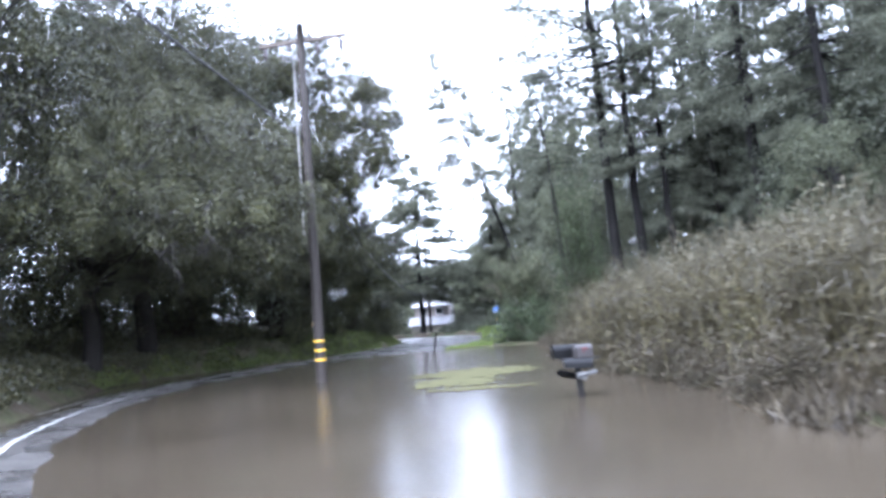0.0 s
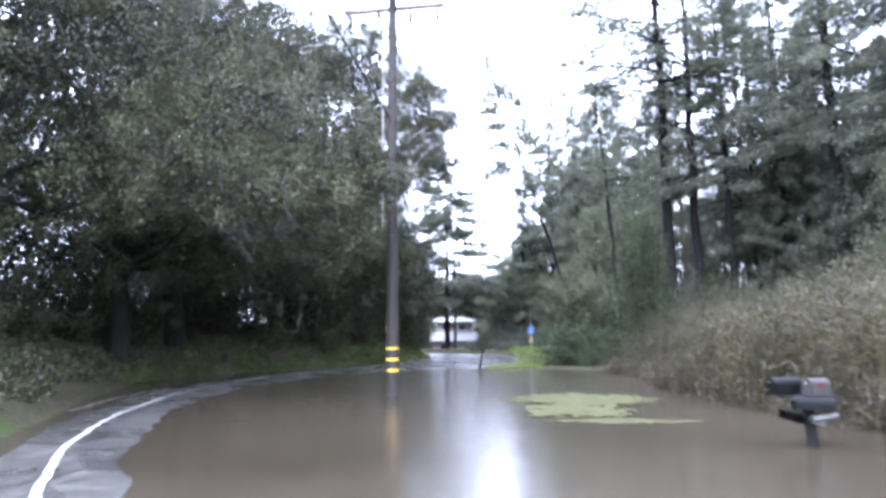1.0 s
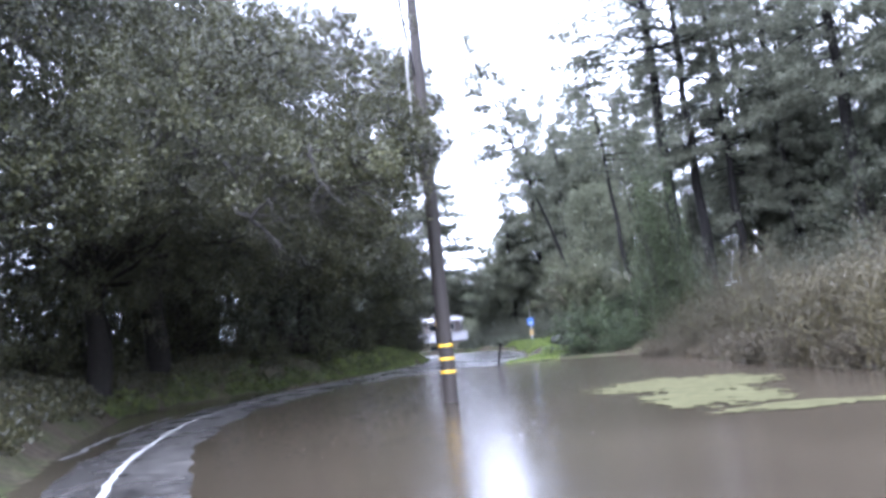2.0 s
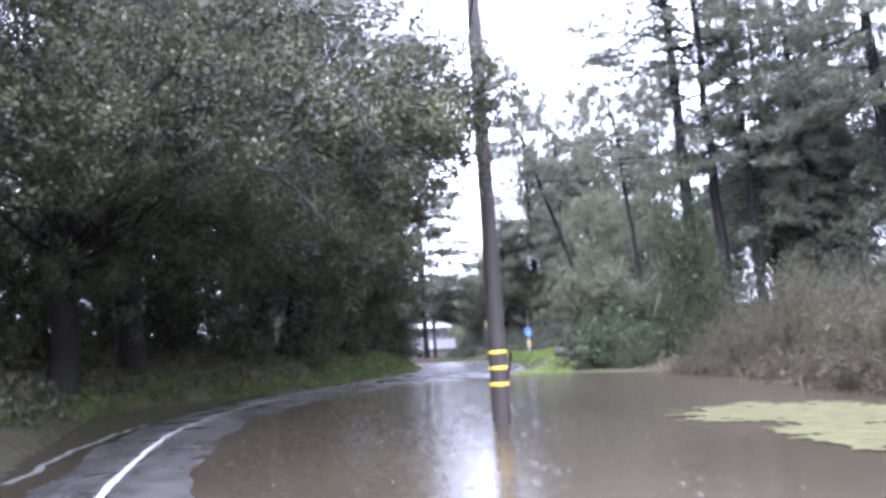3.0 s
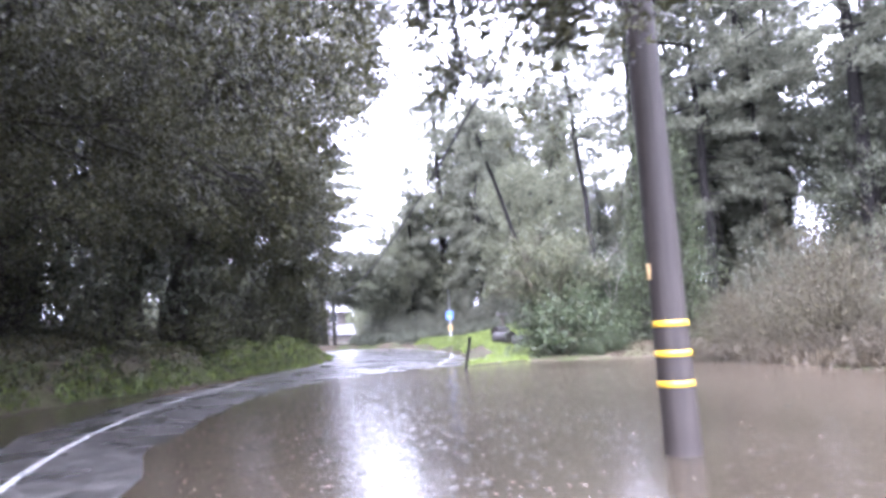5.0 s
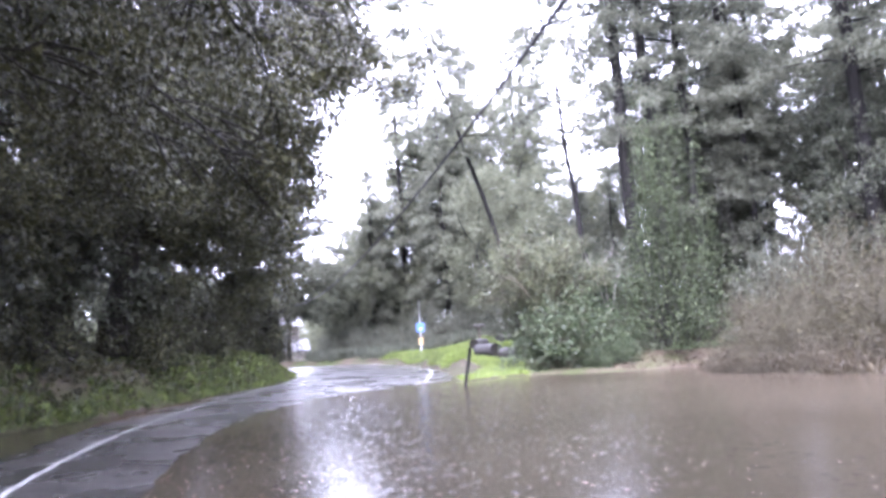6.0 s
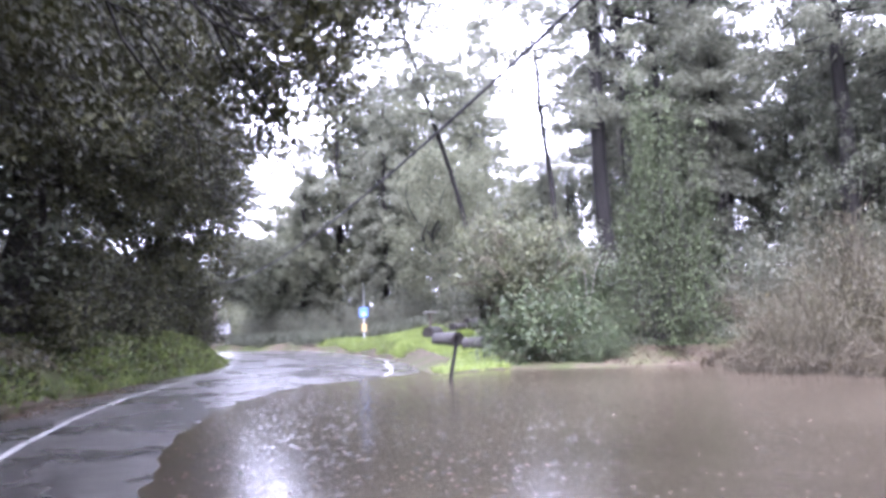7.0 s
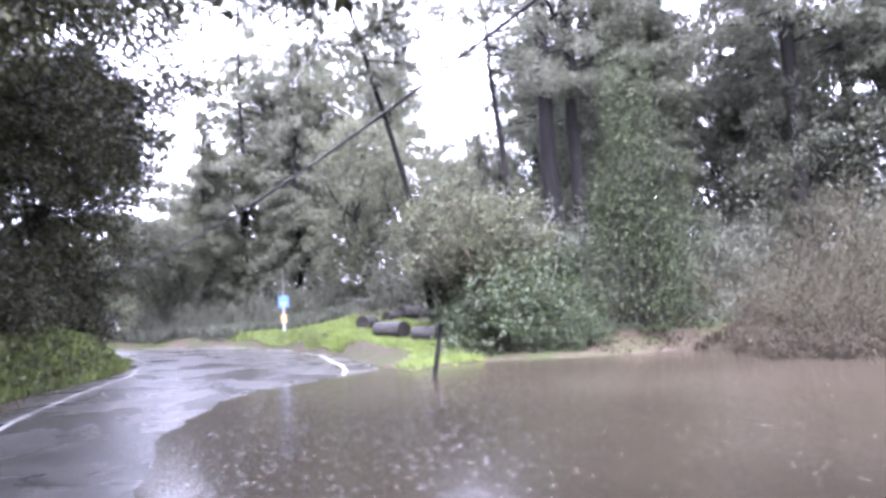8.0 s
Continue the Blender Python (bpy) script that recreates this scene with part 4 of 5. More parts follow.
again(laurel, 7.0, 35.0, 250, 0.6)
pittos = put(shrub("evergreen_bush", 42, (2.8, 2.4, 4.2), 0.17, 3300, SHRUB_LEAF, "tall dull green bush behind the laurel", twigs=45), 9.0, 35.6, 0, 1.25)
for x, y, turn, size in ((7.9, 34.6, 130, 0.8), (12.2, 35.4, 40, 1.0), (11.2, 37.5, 150, 1.0), (14.5, 41, 20, 1.0), (23, 38, 70, 1.2), (16.3, 31.5, 100, 0.85), (17.5, 31, 160, 0.85), (21, 32, 200, 0.95), (24, 27, 250, 0.9), (19, 26.5, 20, 0.8), (15, 37, 60, 1.1), (26, 22, 90, 0.8), (22, 18, 130, 0.75)):
    again(pittos, x, y, turn, size)
for x, y, turn, size in ((9, 43, 0, 0.9), (12, 49, 120, 0.9), (30, 32, 10, 1.0), (8, 63.5, 0, 0.8), (13, 65, 80, 0.9), (18, 66, 30, 0.9), (-9.4, 45.5, 40, 0.95), (-8.5, 60, 10, 1.0), (-0.6, 57.0, 10, 0.5), (1.2, 55.3, 80, 0.5), (3.2, 54.0, 170, 0.5), (5.2, 52.0, 33, 0.5), (0.5, 58.6, 200, 0.7), (2.4, 57.2, 60, 0.7), (5.2, 56, 140, 0.75), (7.2, 54, 20, 0.7), (0.6, 61, 90, 0.9), (-12, 58.5, 0, 1.1), (8.5, 51, 0, 0.7), (13, 6.5, 60, 0.55), (13.2, 11.5, 10, 0.5), (-13.5, 33, 33, 1.0)):
    again(pittos, x, y, turn, size)
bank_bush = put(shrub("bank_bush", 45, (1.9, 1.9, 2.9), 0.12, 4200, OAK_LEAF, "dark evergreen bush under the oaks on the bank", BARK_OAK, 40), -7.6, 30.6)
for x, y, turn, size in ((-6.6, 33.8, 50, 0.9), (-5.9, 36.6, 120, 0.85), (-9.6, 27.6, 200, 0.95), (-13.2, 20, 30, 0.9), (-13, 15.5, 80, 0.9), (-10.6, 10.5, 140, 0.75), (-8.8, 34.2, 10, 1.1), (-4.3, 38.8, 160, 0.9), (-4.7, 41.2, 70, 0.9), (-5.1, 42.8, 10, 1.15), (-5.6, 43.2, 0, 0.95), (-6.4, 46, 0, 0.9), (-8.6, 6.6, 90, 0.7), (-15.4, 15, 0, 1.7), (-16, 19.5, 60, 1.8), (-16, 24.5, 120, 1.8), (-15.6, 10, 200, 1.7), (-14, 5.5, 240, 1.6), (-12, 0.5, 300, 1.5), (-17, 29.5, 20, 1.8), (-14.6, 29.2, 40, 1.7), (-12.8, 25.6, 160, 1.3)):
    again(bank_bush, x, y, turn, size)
# ivy-clad tree
ivy_tree = put(shrub("ivy_clad_tree", 43, (2.5, 2.5, 10.2), 0.115, 19000, IVY_CLAD, "tree trunk thickly clad in green ivy", BARK_OAK, 60, category="tree", taper=0.5), 10.3, 29.2)
# bare willow scrub on the right bank
willow = put(shrub("willow_scrub", 44, (2.9, 2.9, 3.9), 0.075, 6500, DRY_LEAF, "tangled leafless willow scrub with dry seed heads", TWIG, 140, 0.1), 11.0, 20.6, 0, 0.9)
for x, y, turn, size in ((10.8, 15.6, 80, 0.75), (10.6, 24.3, 300, 0.68), (9.3, 23.0, 40, 0.6), (13.6, 24.8, 150, 1.0), (15.2, 18.5, 210, 1.0), (14.5, 12.5, 260, 0.9)):
    again(willow, x, y, turn, size)


def reed_bed(name, seed, count, span, height, label):
    """A clump of tall dry reeds with plumes."""
    rng = np.random.default_rng(seed)
    bed = thing(name, label, "reeds")
    stalk, plume = Geo(), Geo()
    for _ in range(count):
        x, y = rng.normal(size=2) * span * 0.5
        h = height * rng.uniform(0.65, 1.1)
        a, tilt = rng.uniform(0, 6.28), rng.uniform(0.03, 0.3)
        tip = np.array([x + math.cos(a) * tilt * h, y + math.sin(a) * tilt * h, h])
        p = bent((x, y, -0.3), tip, rng, 0.0, 0.08, 5)
        tube(stalk, p, np.linspace(0.006, 0.003, 5), 3, False)
        n = int(rng.integers(15, 24))
        u = rng.uniform(0.1, 0.9, n)
        s = p[0] + (p[-1] - p[0]) * u[:, None]
        leaves(stalk, s, 0.34, 0.012, rng, 0.15, along=np.array([0, 0, 0.75]), spread=0.8, blade=True)
        if rng.random() < 0.55:
            k = int(rng.integers(10, 20))
            s = p[-1] + rng.normal(size=(k, 3)) * np.array([0.03, 0.03, 0.11])
            leaves(plume, s, 0.10, 0.016, rng, -0.3, blade=True)
    part("stalk_mass", stalk, REED, bed)
    part("plume_mass", plume, PLUME, bed, "pale feathery seed plumes")
    return bed


reeds = put(reed_bed("reed_clump", 51, 300, 1.5, 2.15, "clump of tall dry straw-coloured reeds"), 11.4, 5.0)
for x, y, turn, size in ((10.4, 8.2, 60, 0.95), (10.0, 11.2, 140, 0.9), (12.6, 7.4, 200, 1.15), (12.0, 10.6, 300, 1.1), (11.0, 13.6, 20, 0.9), (12.6, 2.2, 250, 1.05), (13.6, -1.2, 90, 1.1), (14.2, 5.0, 10, 1.25), (14.6, 9.5, 80, 1.25), (15.8, 1.0, 33, 1.3)):
    again(reeds, x, y, turn, size)


yellow_bush = put(shrub("yellowing_bush", 53, (0.9, 0.9, 1.9), 0.075, 1500, YELLOW_LEAF, "thin yellow-green bush among the dry reeds", TWIG, 40, 0.1), 9.9, 8.6)
for x, y, turn, size in ((10.8, 6.4, 70, 0.9), (9.9, 12.4, 150, 0.95), (11.6, 3.2, 220, 0.85), (10.0, 16.8, 10, 0.9)):
    again(yellow_bush, x, y, turn, size)
bramble = put(shrub("bramble_bush", 52, (0.9, 0.9, 1.15), 0.07, 3000, BRAMBLE, "brown tangled bramble bush at the water's edge", TWIG, 70, 0.1), 10.4, 4.2)
for x, y, turn, size in ((10.7, 2.6, 40, 0.9), (11.2, 0.6, 90, 1.0), (10.0, 6.0, 130, 1.05), (9.5, 7.8, 200, 0.9), (9.3, 9.6, 250, 1.0), (9.0, 11.6, 300, 0.95), (8.9, 13.6, 20, 1.0), (9.0, 15.4, 70, 0.9), (12.2, -1.6, 160, 1.1), (9.2, 17.6, 110, 0.9), (9.7, 19.8, 30, 0.8), (10.4, 23.2, 10, 0.9), (11.6, 26.2, 220, 1.1), (13.2, 29.6, 310, 1.1), (12.2, 17.2, 200, 1.2), (8.3, 22.4, 15, 0.8), (8.1, 23.6, 100, 0.85), (8.7, 21.2, 170, 0.8), (8.9, 24.7, 240, 0.8)):
    again(bramble, x, y, turn, size, 0.12)


def tufts(name, seed, spots, length, width, mat, label, category, per=7, up=0.9):
    rng = np.random.default_rng(seed)
    g = Geo()
    base = np.repeat(np.array(spots), per, 0)
    base[:, :2] += rng.normal(size=(len(base), 2)) * 0.05
    leaves(g, base, length, width, rng, 0.0, along=np.array([0, 0, up]), spread=0.45, blade=True)
    return solid(name, g, mat, label, category, kind="stuff")


def scatter(seed, count, box_lo, box_hi, keep):
    rng = np.random.default_rng(seed)
    x = rng.uniform(box_lo[0], box_hi[0], count)
    y = rng.uniform(box_lo[1], box_hi[1], count)
    z = ground_height(x, y)
    de, ie = near(EDGE_LINE, x, y)
    off = (x - EDGE_LINE[ie, 0]) * EDGE_RIGHT[ie, 0] + (y - EDGE_LINE[ie, 1]) * EDGE_RIGHT[ie, 1]
    patch = np.array([noise.noise((a * 0.5, b * 0.5, 3.0)) for a, b in zip(x, y)])
    ok = keep(x, y, z, off, patch)
    return np.column_stack([x, y, z])[ok]


def bank_up(y, off):
    return -off - np.interp(y, FOOT_Y, FOOT_D)


s = scatter(61, 26000, (-15, 13), (-2, 44), lambda x, y, z, off, p: (z > 0.02) & (y > 15 + 4 * p) & (bank_up(y, off) > -0.05) & (bank_up(y, off) < np.interp(y, [20, 27, 33], [0.75, 0.9, 1.5]) + 1.2 * p) & (p > -0.42) & (off < np.interp(y, [30, 36], [-0.9, -0.12])))
tufts("grass", 62, s, 0.22, 0.013, BANK_GRASS, "wet yellow-green grass on the road bank", "grass", 7)
s = scatter(83, 16000, (-10, 16), (-2, 44), lambda x, y, z, off, p: (z > 0.02) & (bank_up(y, off) > 0.05) & (bank_up(y, off) < 2.4) & (p > -0.3) & (off < -0.75))
tufts("weeds", 84, s, 0.15, 0.05, WEED, "broad-leaved weeds and nettles on the grass bank", "weeds", 6, 0.5)
s = scatter(63, 44000, (-18, -6), (-3, 42), lambda x, y, z, off, p: (bank_up(y, off) > 0.45 - 0.5 * p) & (bank_up(y, off) < 5.5))
tufts("ground_ivy", 64, s, 0.13, 0.04, IVY, "low ivy and bramble covering the bank under the oaks", "undergrowth", 6, 0.5)
s = scatter(65, 24000, (0, 27.5), (10, 48), lambda x, y, z, off, p: (z > 0.01) & (off > ROAD_W + 0.35 + 0.4 * p) & ~((off < ROAD_W + 1.3 + 0.9 * p) & (y < 37) & (y > 30.5)) & (x < np.interp(y, [27, 31, 34, 38, 44], [4.4, 4.9, 6.2, 8.0, 8.5]) + 0.5 * p))
tufts("grass", 66, s, 0.19, 0.014, GRASS, "bright green grass rising from the flood water", "grass", 8)
s = scatter(77, 12000, (8.5, -8), (17, 27), lambda x, y, z, off, p: (z > -0.06) & (z < 0.8) & (p > -0.35) & (x < 14.5 + 4 * p))
tufts("dry_bramble", 78, s, 0.34, 0.022, BRAMBLE, "brown tangled dry bramble along the flood's edge", "undergrowth", 8, 0.7)
s = scatter(67, 16000, (8.5, 12), (26, 36), lambda x, y, z, off, p: (z > 0.5) & (p > -0.25))
tufts("undergrowth", 68, s, 0.30, 0.03, SHRUB_LEAF, "low tangled undergrowth at the edge of the wood", "undergrowth", 5, 0.6)


s = scatter(81, 16000, (-8, 24), (-2, 39), lambda x, y, z, off, p: (off < -0.35) & (bank_up(y, off) < 0.25))
tufts("leaf_litter", 82, s, 0.06, 0.022, LITTER, "wet brown leaf litter along the foot of the bank", "leaf litter", 2, 0.05)
s = scatter(79, 6000, (7.4, 24), (15, 34), lambda x, y, z, off, p: (z > 0.03) & (z < 1.6))
tufts("leaf_litter", 80, s, 0.075, 0.028, LITTER, "brown leaf litter on the sloping bank beside the laurel", "leaf litter", 4, 0.05)
s = scatter(69, 12000, (-2, 48), (13, 64), lambda x, y, z, off, p: (off > ROAD_W + 0.8 + 0.6 * p))
tufts("undergrowth", 70, s, 0.6, 0.05, SHRUB_LEAF, "low bramble and fern at the foot of the wood", "undergrowth", 6, 0.6)


# ---- utility poles and cables ----
def utility_pole(height, r0, bands, arm, label):
    pole = thing("utility_pole", label, "utility pole")
    w = Geo()
    rng = np.random.default_rng(71)
    zs = np.linspace(-0.8, height, 14)
    tube(w, np.column_stack([rng.normal(size=14) * 0.006, rng.normal(size=14) * 0.006, zs]), np.linspace(r0, r0 * 0.66, 14), 18)
    part("shaft", w, POLE_WOOD, pole, smooth=True)
    for z in bands:
        b = Geo()
        r = r0 + (r0 * 0.66 - r0) * (z + 0.8) / (height + 0.8) + 0.005
        tube(b, [(0, 0, z - 0.029), (0, 0, z - 0.028), (0, 0, z + 0.028), (0, 0, z + 0.029)], (r - 0.004, r, r, r - 0.004), 24)
        part("band", b, YELLOW, pole, "yellow reflective band", True)
    if arm:
        c = Geo()
        box(c, (-1.5, 0.13, height - 0.55), (1.5, 0.23, height - 0.43), None, 0.008)
        part("crossarm", c, WEATHERED, pole, "weathered wooden crossarm")
        for x, drop in ((-1.3, 0.48), (-0.45, 0.2), (0.5, 0.5), (1.3, 0.48)):
            k = Geo()
            z0 = height - 0.55
            steps = ((0.0, 0.02), (0.12, 0.02), (0.14, 0.06), (0.34, 0.07), (0.4, 0.05), (0.46, 0.065), (0.75, 0.07), (0.8, 0.03), (1.0, 0.025))
            tube(k, [(x, 0.18, z0 - drop * f) for f, _ in steps], [r for _, r in steps], 10)
            part("insulator", k, CERAMIC, pole, "dark glazed insulator", True)
        for sx in (-1, 1):
            k = Geo()
            tube(k, [(sx * 0.85, 0.18, height - 0.54), (sx * 0.1, 0.16, height - 1.2)], (0.018, 0.018), 6)
            part("brace", k, GALV, pole)
        k = Geo()
        tube(k, [(0, 0, height), (0, 0, height + 0.25), (0, 0, height + 0.26), (0, 0, height + 0.38)], (0.02, 0.02, 0.06, 0.04), 10)
        part("insulator", k, CERAMIC, pole, "", True)
        k = Geo()
        r = r0 * 0.8
        tube(k, [(-r - 0.12, -0.05, z) for z in np.linspace(4.6, height - 1.0, 6)], [0.02] * 6, 8)
        part("conduit", k, CONDUIT, pole, "pale conduit clipped to the shaft", True)
        k = Geo()
        box(k, (-r0 - 0.004, -0.02, 1.70), (-r0 + 0.03, 0.02, 1.86), None, 0.002)
        part("marker_plate", k, ORANGE_SIGN, pole, "small dull yellow plate nailed to the shaft")
    return pole


POLE = (1.03, 10.6)
POLE_2 = (-3.4, 56.5)
pole_1 = utility_pole(11.6, 0.178, (0.68, 0.97, 1.26), True, "brown wooden utility pole with three yellow bands standing in flood water")
pole_1.matrix_basis = pose(*POLE, 0, 0, 0, 0)
pole_2 = utility_pole(9.4, 0.15, (), False, "thin dark wooden utility pole beside the bend")
bracket = Geo()
tube(bracket, [(0, 0, 8.3), (0.5, -0.05, 8.42), (1.1, -0.1, 8.4)], (0.03, 0.03, 0.03), 7)
box(bracket, (1.0, -0.2, 8.3), (1.45, 0.0, 8.4), None, 0.03)
part("lamp_bracket", bracket, GALV, pole_2, "grey lamp on a short bracket")
put(pole_2, *POLE_2, sink=0)


def cable(a, b, sag, r, label):
    g = Geo()
    t = np.linspace(0, 1, 40)
    p = np.array(a) + (np.array(b) - np.array(a)) * t[:, None]
    p[:, 2] -= sag * 4 * t * (1 - t)
    tube(g, p, [r] * 40, 6)
    return solid("cable", g, CABLE, label, "cable", group="overhead cables", smooth=True)


cable((POLE[0], POLE[1], 6.6), (POLE_2[0], POLE_2[1], 4.88), 1.54, 0.028, "thick black overhead cable slung between utility poles")
pole_3 = utility_pole(9.0, 0.17, (), False, "plain wooden utility pole on the bank")
put(pole_3, 3.0, -21.0, sink=0)
cable((POLE[0] - 0.1, POLE[1], 7.75), (3.0, -21.0, 6.2), 0.05, 0.028, "thick black overhead cable leading back along the road")


# ---- mailboxes ----
def mailbox(name, parent, m, mat, flag, size=(0.48, 0.17, 0.22)):
    """An arched box lying along x, its door at -x."""
    ln, wd, ht = size
    prof = [(-wd / 2, 0)] + [(-wd / 2 * math.cos(a), ht - wd / 2 + wd / 2 * math.sin(a)) for a in np.linspace(0, math.pi, 9)] + [(wd / 2, 0)]
    n = len(prof)
    v = [m @ Vector((x, y, z)) for x in (-ln / 2, ln / 2) for y, z in prof]
    g = Geo()
    g.add([tuple(p) for p in v], [(i, (i + 1) % n, n + (i + 1) % n, n + i) for i in range(n)])
    g.f.append(list(range(n, 2 * n)))
    body = part(name, g, mat, parent)
    d = Geo()
    v = [m @ Vector((x, y * 1.06, z * 1.03 - 0.003)) for x in (-ln / 2 - 0.02, -ln / 2 + 0.004) for y, z in prof]
    d.add([tuple(p) for p in v], [(i, (i + 1) % n, n + (i + 1) % n, n + i) for i in range(n)])
    d.f += [list(range(n, 2 * n)), list(range(n - 1, -1, -1))]
    part("door", d, mat, body)
    k = Geo()
    box(k, (-ln / 2 - 0.04, -0.012, ht * 0.7), (-ln / 2 - 0.018, 0.012, ht * 0.76), m, 0.003)
    part("latch", k, GALV, body)
    if flag:
        f = Geo()
        box(f, (-0.045, -wd / 2 - 0.012, ht * 0.4), (-0.03, -wd / 2 - 0.004, ht * 0.7), m)
        box(f, (-0.06, -wd / 2 - 0.013, ht * 0.58), (0.03, -wd / 2 - 0.003, ht * 0.76), m)
        part("flag", f, RED, body, "red metal flag")
    return body


def news_tube(parent, m, mat, label, size=(0.38, 0.15, 0.13)):
    ln, wd, ht = size
    outer = [(wd / 2 * math.cos(a), ht / 2 + ht / 2 * math.sin(a)) for a in np.linspace(0, 2 * math.pi, 14, endpoint=False)]
    inner = [(y * 0.9, ht / 2 + (z - ht / 2) * 0.9) for y, z in outer]
    n = 14
    v = [m @ Vector((x, y, z)) for x, ring in ((-ln / 2, outer), (ln / 2, outer), (-ln / 2, inner), (ln / 2 - 0.02, inner)) for y, z in ring]
    f = []
    for i in range(n):
        j = (i + 1) % n
        f += [(i, j, n + j, n + i), (2 * n + j, 2 * n + i, 3 * n + i, 3 * n + j), (i, 2 * n + i, 2 * n + j, j)]
    g = Geo()
    g.add([tuple(p) for p in v], f)
    g.f += [list(range(n, 2 * n)), list(range(3 * n, 4 * n))]
    body = part("newspaper_tube", g, mat, parent, label)
    # black inner skin added so the hollow of the tube is dark
    k = Geo()
    dark_inside = [m @ Vector((x, y * 0.985, ht / 2 + (z - ht / 2) * 0.985)) for x in (-ln / 2 + 0.01, ln / 2 - 0.03) for y, z in inner]
    k.add([tuple(p) for p in dark_inside], [(i, n + i, n + (i + 1) % n, (i + 1) % n) for i in range(n)])
    k.f.append(list(range(n, 2 * n)))
    part("dark_inside", k, BLACK_PLASTIC, body, "dark inside of the tube")


def mailbox_stand():
    s = thing("mailbox_stand", "leaning wooden post carrying several mailboxes above flood water", "mailboxes")
    g = Geo()
    box(g, (-0.055, -0.055, -0.6), (0.055, 0.055, 0.66), pose(0.06, 0, 0, 0, -4, 0), 0.008)
    part("post", g, POST_WET, s, "dark wet wooden post")
    g = Geo()
    box(g, (-0.24, -0.09, 0.625), (0.46, 0.02, 0.65), pose(-0.03, 0, 0, 0, 0, 6), 0.006)
    box(g, (-0.22, 0.03, 0.622), (0.20, 0.40, 0.647), pose(-0.03, 0, 0), 0.006)
    part("shelf", g, POST_WET, s, "dark wooden shelf")
    mailbox("mailbox", s, pose(0.16, 0.02, 0.66, 0, 0, 22), ALU, True, (0.27, 0.17, 0.22))
    mailbox("mailbox", s, pose(-0.16, 0.26, 0.66, 0, 0, 20), BLACK_PLASTIC, False, (0.40, 0.18, 0.22))
    mailbox("mailbox", s, pose(0.05, -0.12, 0.49, 0, 2, 4), BLACK_PLASTIC, False, (0.46, 0.17, 0.165))
    news_tube(s, pose(0.17, -0.12, 0.35, 0, -8, 14), WHITE_PLASTIC, "dirty white plastic newspaper tube, open at the end", (0.34, 0.13, 0.075))
    news_tube(s, pose(-0.14, 0.08, 0.31, 0, 14, 24), BLACK_PLASTIC, "black plastic newspaper tube, open at the end")
    g = Geo()
    box(g, (-0.06, -0.012, 0.31), (0.10, 0.012, 0.42), pose(0.0, -0.17, 0, 0, 12, 10), 0.004)
    part("paper", g, WHITE_PLASTIC, s, "wet folded paper stuck between the tubes")
    g = Geo()
    box(g, (-0.352, 0.2, 0.71), (-0.346, 0.29, 0.74), pose(-0.03, 0, 0, 0, 0, 20))
    part("number_plate", g, ALU, s, "small pale plate on the black mailbox")
    s.matrix_basis = pose(8.45, 2.42, 0.0, 0, 0, 0)
    return s


mailbox_stand()


# ---- by the grass: stake, sign, logs ----
def stake():
    g = Geo()
    rng = np.random.default_rng(81)
    tube(g, bent((-0.16, 0, -0.5), (0.16, 0, 1.1), rng, 0, 0.05, 6), np.linspace(0.06, 0.052, 6), 8)
    ob = solid("stake", g, POST_WET, "dark leaning wooden stake at the flood's edge", "post", smooth=True)
    ob.matrix_basis = pose(1.8, 27.2, 0, 0, 0, 0)
    return ob


stake()


def road_sign():
    s = thing("road_sign", "blue road sign with an amber plate on a steel post", "sign")
    g = Geo()
    tube(g, [(0, 0, -0.4), (0, 0, 3.1)], (0.035, 0.035), 10)
    part("post", g, GALV, s, "galvanised steel post", True)
    g = Geo()
    box(g, (-0.23, -0.06, 1.25), (0.23, -0.04, 1.78), None, 0.006)
    face = part("sign_face", g, BLUE_SIGN, s, "blue sign face")
    for z, w in ((1.46, 0.2), (1.38, 0.14)):
        b = Geo()
        box(b, (-w / 2, -0.066, z - 0.018), (w / 2, -0.061, z + 0.018))
        part("bar", b, SIGN_WHITE, face)
    g = Geo()
    box(g, (-0.13, -0.06, 0.52), (0.13, -0.04, 0.92), None, 0.005)
    part("plate", g, ORANGE_SIGN, s, "small amber plate")
    put(s, 4.05, 45.7, -12, sink=0)


road_sign()


def grey_marker():
    s = thing("marker_post", "grey post with a flat cap behind the logs", "post")
    g = Geo()
    box(g, (-0.06, -0.06, -0.3), (0.06, 0.06, 1.1), None, 0.01)
    part("post", g, WEATHERED, s)
    g = Geo()
    box(g, (-0.32, -0.16, 1.1), (0.32, 0.16, 1.22), None, 0.02)
    part("cap", g, PALE_BARK, s)
    put(s, 6.75, 42.8, 20, sink=0)


grey_marker()


